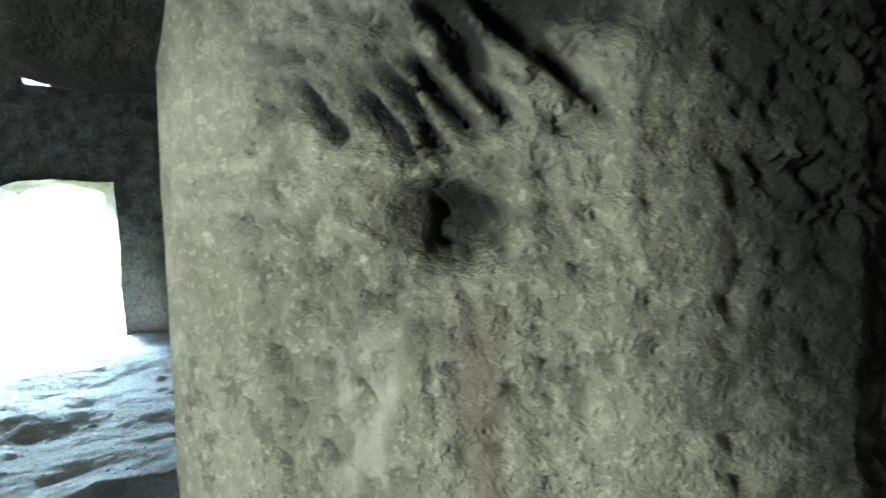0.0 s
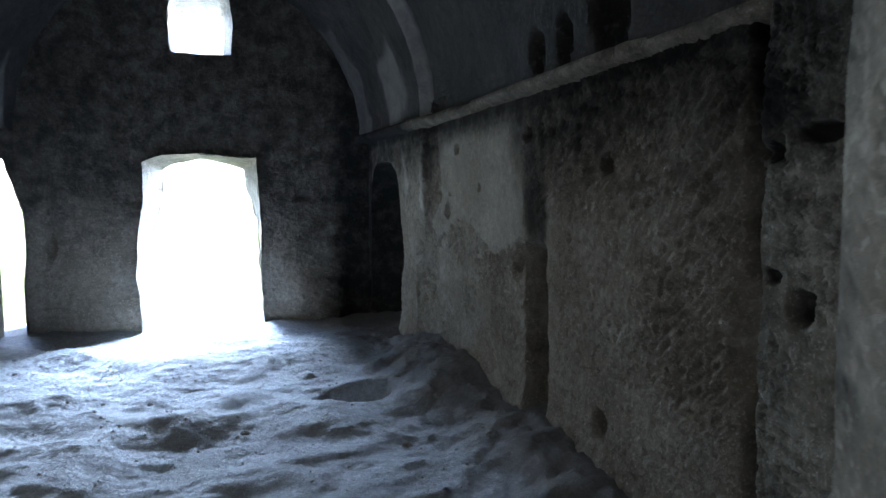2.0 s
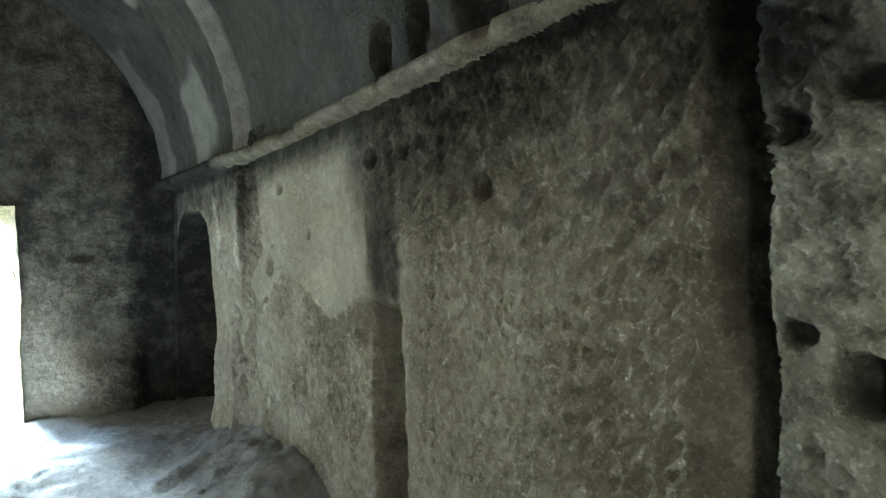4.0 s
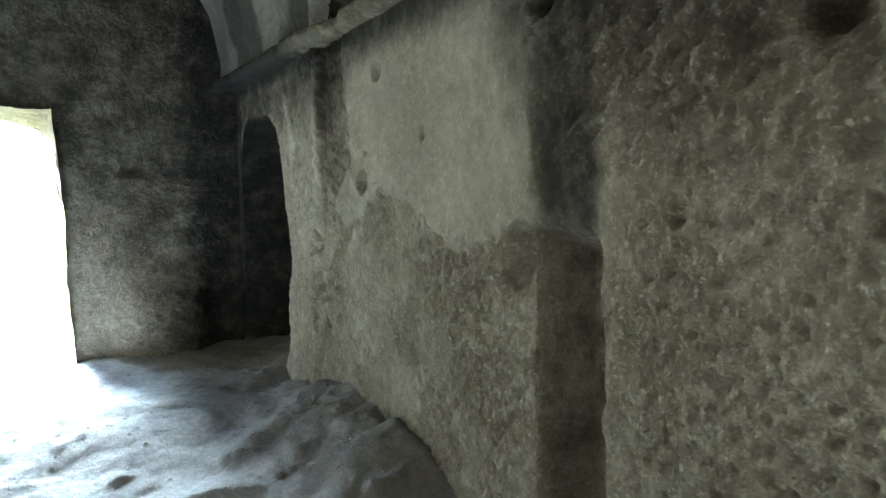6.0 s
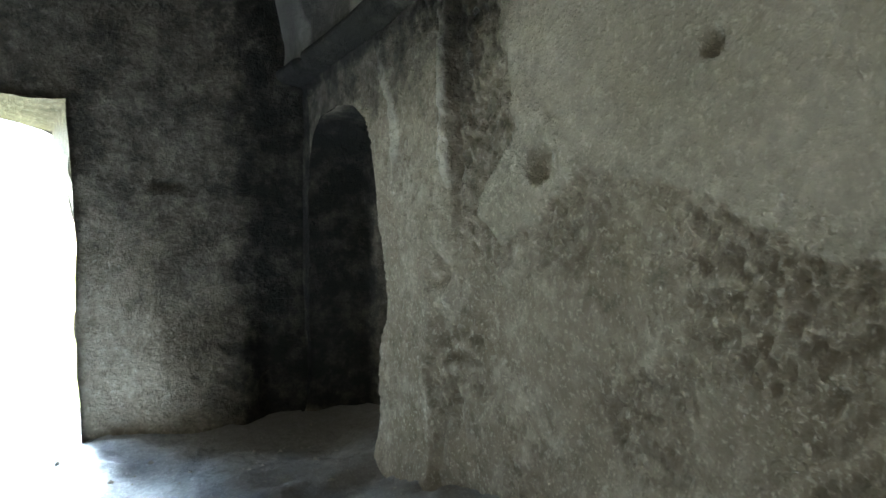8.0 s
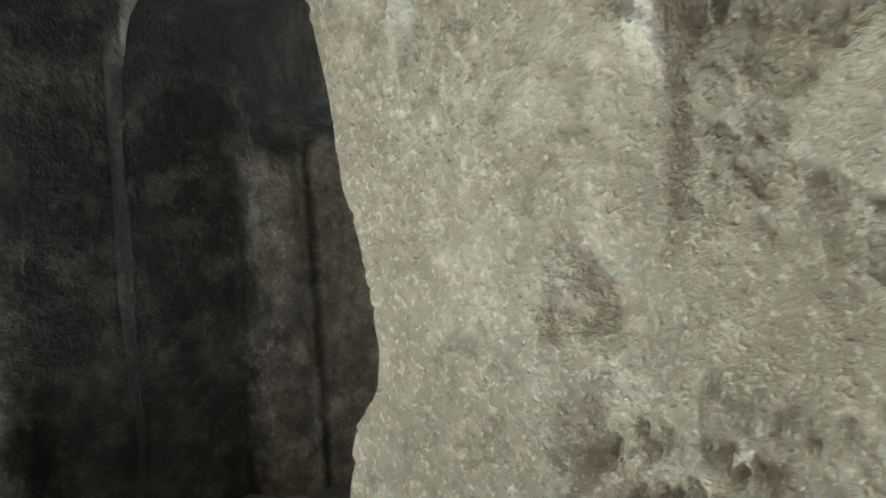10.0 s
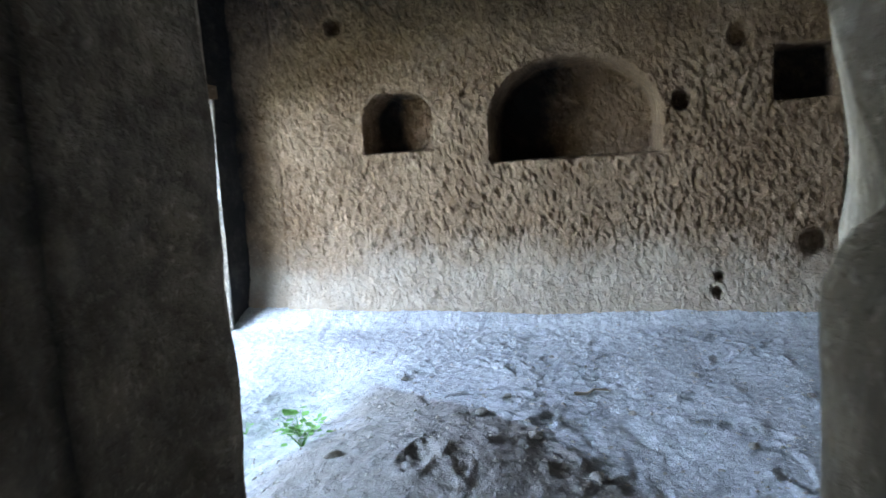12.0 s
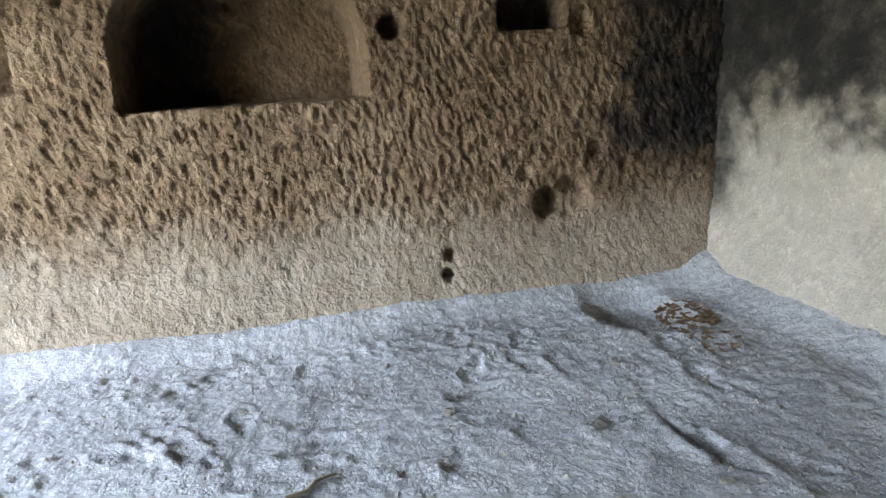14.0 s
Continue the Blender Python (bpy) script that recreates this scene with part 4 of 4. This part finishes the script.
def cliff():
    """The rock mass round the rooms, open towards the front."""
    # plain unseen box, added to keep outside light from leaking into the rooms
    v = [(-9, -7, -0.6), (9, -7, -0.6), (9, 13.6, -0.6), (-9, 11.0, -0.6), (-9, -7, 8), (9, -7, 8), (9, 13.6, 8), (-9, 11.0, 8)]
    f = [(0, 1, 5, 4), (1, 2, 6, 5), (3, 0, 4, 7), (4, 5, 6, 7), (0, 3, 2, 1)]
    return tagged(mesh_ob("cliff", v, f, TUFF, smooth=False), "tuff cliff into which the rooms are cut", "cliff", kind="structure")


cliff()
front_a = sheet("cliff_front_nave", span(-9, 0.6, 0.1), span(-0.5, 8, 0.1), lambda x, z: (x, 10.96 + 0.1 * fbm(x / 0.9, z / 0.9, 141) * ramp(2.7, 3.2, z), z), TUFF,
                holes=[rough(DOOR_OUT, 0.05, 1), rough(WINDOW_OUT, 0.03, 2), rough(SIDE_DOOR, 0.06, 4)])
tagged(front_a, "weathered outer face of the cliff round the doorways", "cliff", kind="structure")
front_b = sheet("cliff_front_chamber", span(0.6, 9, 0.1), span(-0.5, 8, 0.1), lambda x, z: (x, 13.56 + 0.1 * fbm(x / 0.9, z / 0.9, 143) * ramp(2.7, 3.2, z), z), TUFF,
                holes=[rough(PORCH_OUT, 0.03, 6, 0.05)])
tagged(front_b, "weathered outer face of the cliff round the wide opening", "cliff", kind="structure")
flat_wall("cliff_side", (0.62, 10.9), (0.62, 13.6), -0.5, 8, TUFF, "side of the rock step between the doorways")


# ---- loose things ----
def place_z(x, y):
    return float(floor_z(np.array([x]), np.array([y]))[0] + crumbs(np.array([x]), np.array([y]))[0])


def rock_mesh(name, seed, mat, flat=0.65):
    """A small broken stone about 2 units across, standing on z = 0."""
    bm = bmesh.new()
    bmesh.ops.create_icosphere(bm, subdivisions=2, radius=1)
    rnd = random.Random(seed)
    off = Vector((rnd.random() * 9, rnd.random() * 9, rnd.random() * 9))
    for v in bm.verts:
        v.co *= 1 + 0.55 * noise.noise(v.co * 1.3 + off)
        v.co.z = max(-0.3, v.co.z * flat) + 0.25
    me = bpy.data.meshes.new(name)
    bm.to_mesh(me)
    bm.free()
    me.materials.append(mat)
    return me


STONE = tuff("loose_stone", (0.5, 0.47, 0.42), (0.34, 0.31, 0.27), grain=40)


def stones():
    meshes = [rock_mesh("stone", k, STONE) for k in range(4)]
    rnd = random.Random(11)
    places = [(2.72, 10.02, 0.028), (3.05, 9.95, 0.022), (2.5, 9.75, 0.03), (2.95, 9.35, 0.02), (3.6, 9.0, 0.025), (3.3, 8.5, 0.028), (2.6, 8.9, 0.022), (3.9, 9.8, 0.02),
              (2.2, 9.5, 0.025), (3.75, 8.2, 0.02), (2.15, 10.5, 0.03), (3.4, 10.6, 0.022), (2.85, 8.3, 0.024), (4.1, 8.6, 0.02), (-0.5, 6.3, 0.05), (-0.7, 7.0, 0.035),
              (-1.0, 5.6, 0.04), (-0.45, 5.2, 0.05), (-2.2, 6.3, 0.035), (-3.0, 7.2, 0.03)]
    for k, (x, y, r) in enumerate(places):
        ob = new("stone", meshes[k % 4])
        ob.matrix_basis = Matrix.Translation((x, y, place_z(x, y) - 0.1 * r)) @ Matrix.Rotation(rnd.random() * 6, 4, "Z") @ Matrix.Diagonal((r, r, r, 1))
        tagged(ob, "small pale broken tuff stone lying in the dust", "stone", group="stones on the floor")


stones()


def gravel(name, count, box, small, big, seed, label):
    """Crumbs of rock, too many to count."""
    rnd = np.random.RandomState(seed)
    base = [(1, 0, 0), (-0.5, 0.86, 0), (-0.5, -0.86, 0), (0.1, 0.1, 0.8), (0.6, 0.7, 0.3), (-0.9, 0.0, 0.35)]
    tri = [(0, 4, 3), (4, 1, 3), (1, 5, 3), (5, 2, 3), (2, 0, 3), (0, 1, 4), (1, 2, 5)]
    verts, faces = [], []
    xs, ys = rnd.uniform(box[0], box[1], count), rnd.uniform(box[2], box[3], count)
    zs = floor_z(xs, ys) + crumbs(xs, ys)
    for x, y, z in zip(xs, ys, zs):
        r, a = small + (big - small) * rnd.rand() ** 3, rnd.rand() * 6.28
        n = len(verts)
        for p in base:
            k = r * (0.7 + 0.6 * rnd.rand())
            verts.append((x + k * (p[0] * math.cos(a) - p[1] * math.sin(a)), y + k * (p[0] * math.sin(a) + p[1] * math.cos(a)), z - 0.15 * r + k * p[2]))
        faces += [tuple(n + q for q in f) for f in tri]
    tagged(mesh_ob(name, verts, faces, STONE, smooth=False), label, "gravel", kind="stuff")


gravel("gravel", 4200, (1.2, 4.8, 7.0, 11.6), 0.004, 0.016, 3, "fine crumbs of tuff strewn over the chamber floor")
gravel("gravel", 1300, (-4.6, -0.2, 3.0, 10.0), 0.006, 0.024, 4, "crumbs of tuff strewn over the nave floor")

LEAF_BROWN = plain("dead_leaf", (0.2, 0.12, 0.065))
LEAF_GREEN = plain("fresh_leaf", (0.1, 0.26, 0.04), 0.6)
WOOD_PALE = plain("dry_wood", (0.45, 0.38, 0.28))


def leaf_litter(name, cx, cy, spread, count, seed, label):
    rnd = random.Random(seed)
    verts, faces = [], []
    for _ in range(count):
        a, d = rnd.random() * 6.28, spread * math.sqrt(rnd.random())
        x, y = cx + d * math.cos(a) * 1.3, cy + d * math.sin(a) * 0.7
        z = place_z(x, y) + 0.004 + 0.02 * rnd.random() * (1 - d / spread)
        ln, w, h = rnd.uniform(0.02, 0.045), rnd.uniform(0.008, 0.016), rnd.random() * 6.28
        c, s, curl = math.cos(h), math.sin(h), rnd.uniform(0.002, 0.012)
        n = len(verts)
        for u, v, k in ((-1, 0, 1), (-0.3, 1, 0.3), (0.5, 0.8, 0.2), (1, 0, 1.2), (0.5, -0.8, 0.4), (-0.3, -1, 0.2), (0, 0, 0)):
            verts.append((x + c * u * ln - s * v * w, y + s * u * ln + c * v * w, z + curl * k))
        faces += [(n + i, n + (i + 1) % 6, n + 6) for i in range(6)]
    tagged(mesh_ob(name, verts, faces, LEAF_BROWN, smooth=False), label, "leaves", kind="stuff")


leaf_litter("leaf_litter", 4.22, 7.55, 0.17, 110, 1, "heap of dry brown leaves on the chamber floor")
leaf_litter("leaf_litter", 3.84, 7.66, 0.16, 26, 2, "few scattered dry brown leaves on the dust")


def twig():
    base = [(3.17, 9.62), (3.21, 9.56), (3.24, 9.53), (3.29, 9.46)]
    rings = []
    for k, (x, y) in enumerate(base):
        r = 0.010 - 0.0015 * k
        z = place_z(x, y) + 0.010
        rings.append([(x + 0.7 * r * math.cos(a), y + 0.7 * r * math.cos(a), z + r * math.sin(a)) for a in [i * math.pi / 4 for i in range(8)]])
    tagged(loft("twig", rings, WOOD_PALE), "short pale dry twig lying in the dust", "twig")


twig()


def weed(cx, cy, size, leaves, seed):
    """A low tuft of small rounded leaves on thin stems."""
    rnd = random.Random(seed)
    root = new("weed")
    z0 = place_z(cx, cy)
    root.matrix_basis = Matrix.Translation((cx, cy, z0))
    for k in range(leaves):
        a, lean, h = rnd.random() * 6.28, rnd.uniform(0.2, 1.0) * size, rnd.uniform(0.35, 0.8) * size
        tip = Vector((lean * math.cos(a), lean * math.sin(a), h))
        side = Vector((-math.sin(a), math.cos(a), 0))
        st = [(p + side * w).to_tuple() for p, w in ((Vector((0, 0, -0.01)), 0.0025), (tip * 0.6, 0.002), (tip, 0.0012), (tip, -0.0012), (tip * 0.6, -0.002), (Vector((0, 0, -0.01)), -0.0025))]
        mesh_ob("stem", st, [(0, 1, 4, 5), (1, 2, 3, 4)], LEAF_GREEN, root)
        ln, w = rnd.uniform(0.22, 0.36) * size, rnd.uniform(0.12, 0.2) * size
        out = Vector((math.cos(a), math.sin(a), rnd.uniform(-0.2, 0.5))).normalized()
        pts = [tip, tip + out * ln * 0.3 + side * w, tip + out * ln * 0.7 + side * w * 0.8, tip + out * ln, tip + out * ln * 0.7 - side * w * 0.8, tip + out * ln * 0.3 - side * w,
               tip + out * ln * 0.5 + Vector((0, 0, -0.15 * w))]
        mesh_ob("leaf", [p.to_tuple() for p in pts], [(i, (i + 1) % 6, 6) for i in range(6)], LEAF_GREEN, root)
    return tagged(root, "low tuft of fresh green weed growing from the floor", "weed", group="weeds on the chamber floor")


weed(2.7, 10.92, 0.13, 26, 1)
weed(2.62, 10.84, 0.09, 14, 2)
weed(2.42, 10.77, 0.11, 20, 3)
weed(2.0, 11.3, 0.07, 10, 4)
weed(2.9, 11.35, 0.06, 9, 5)
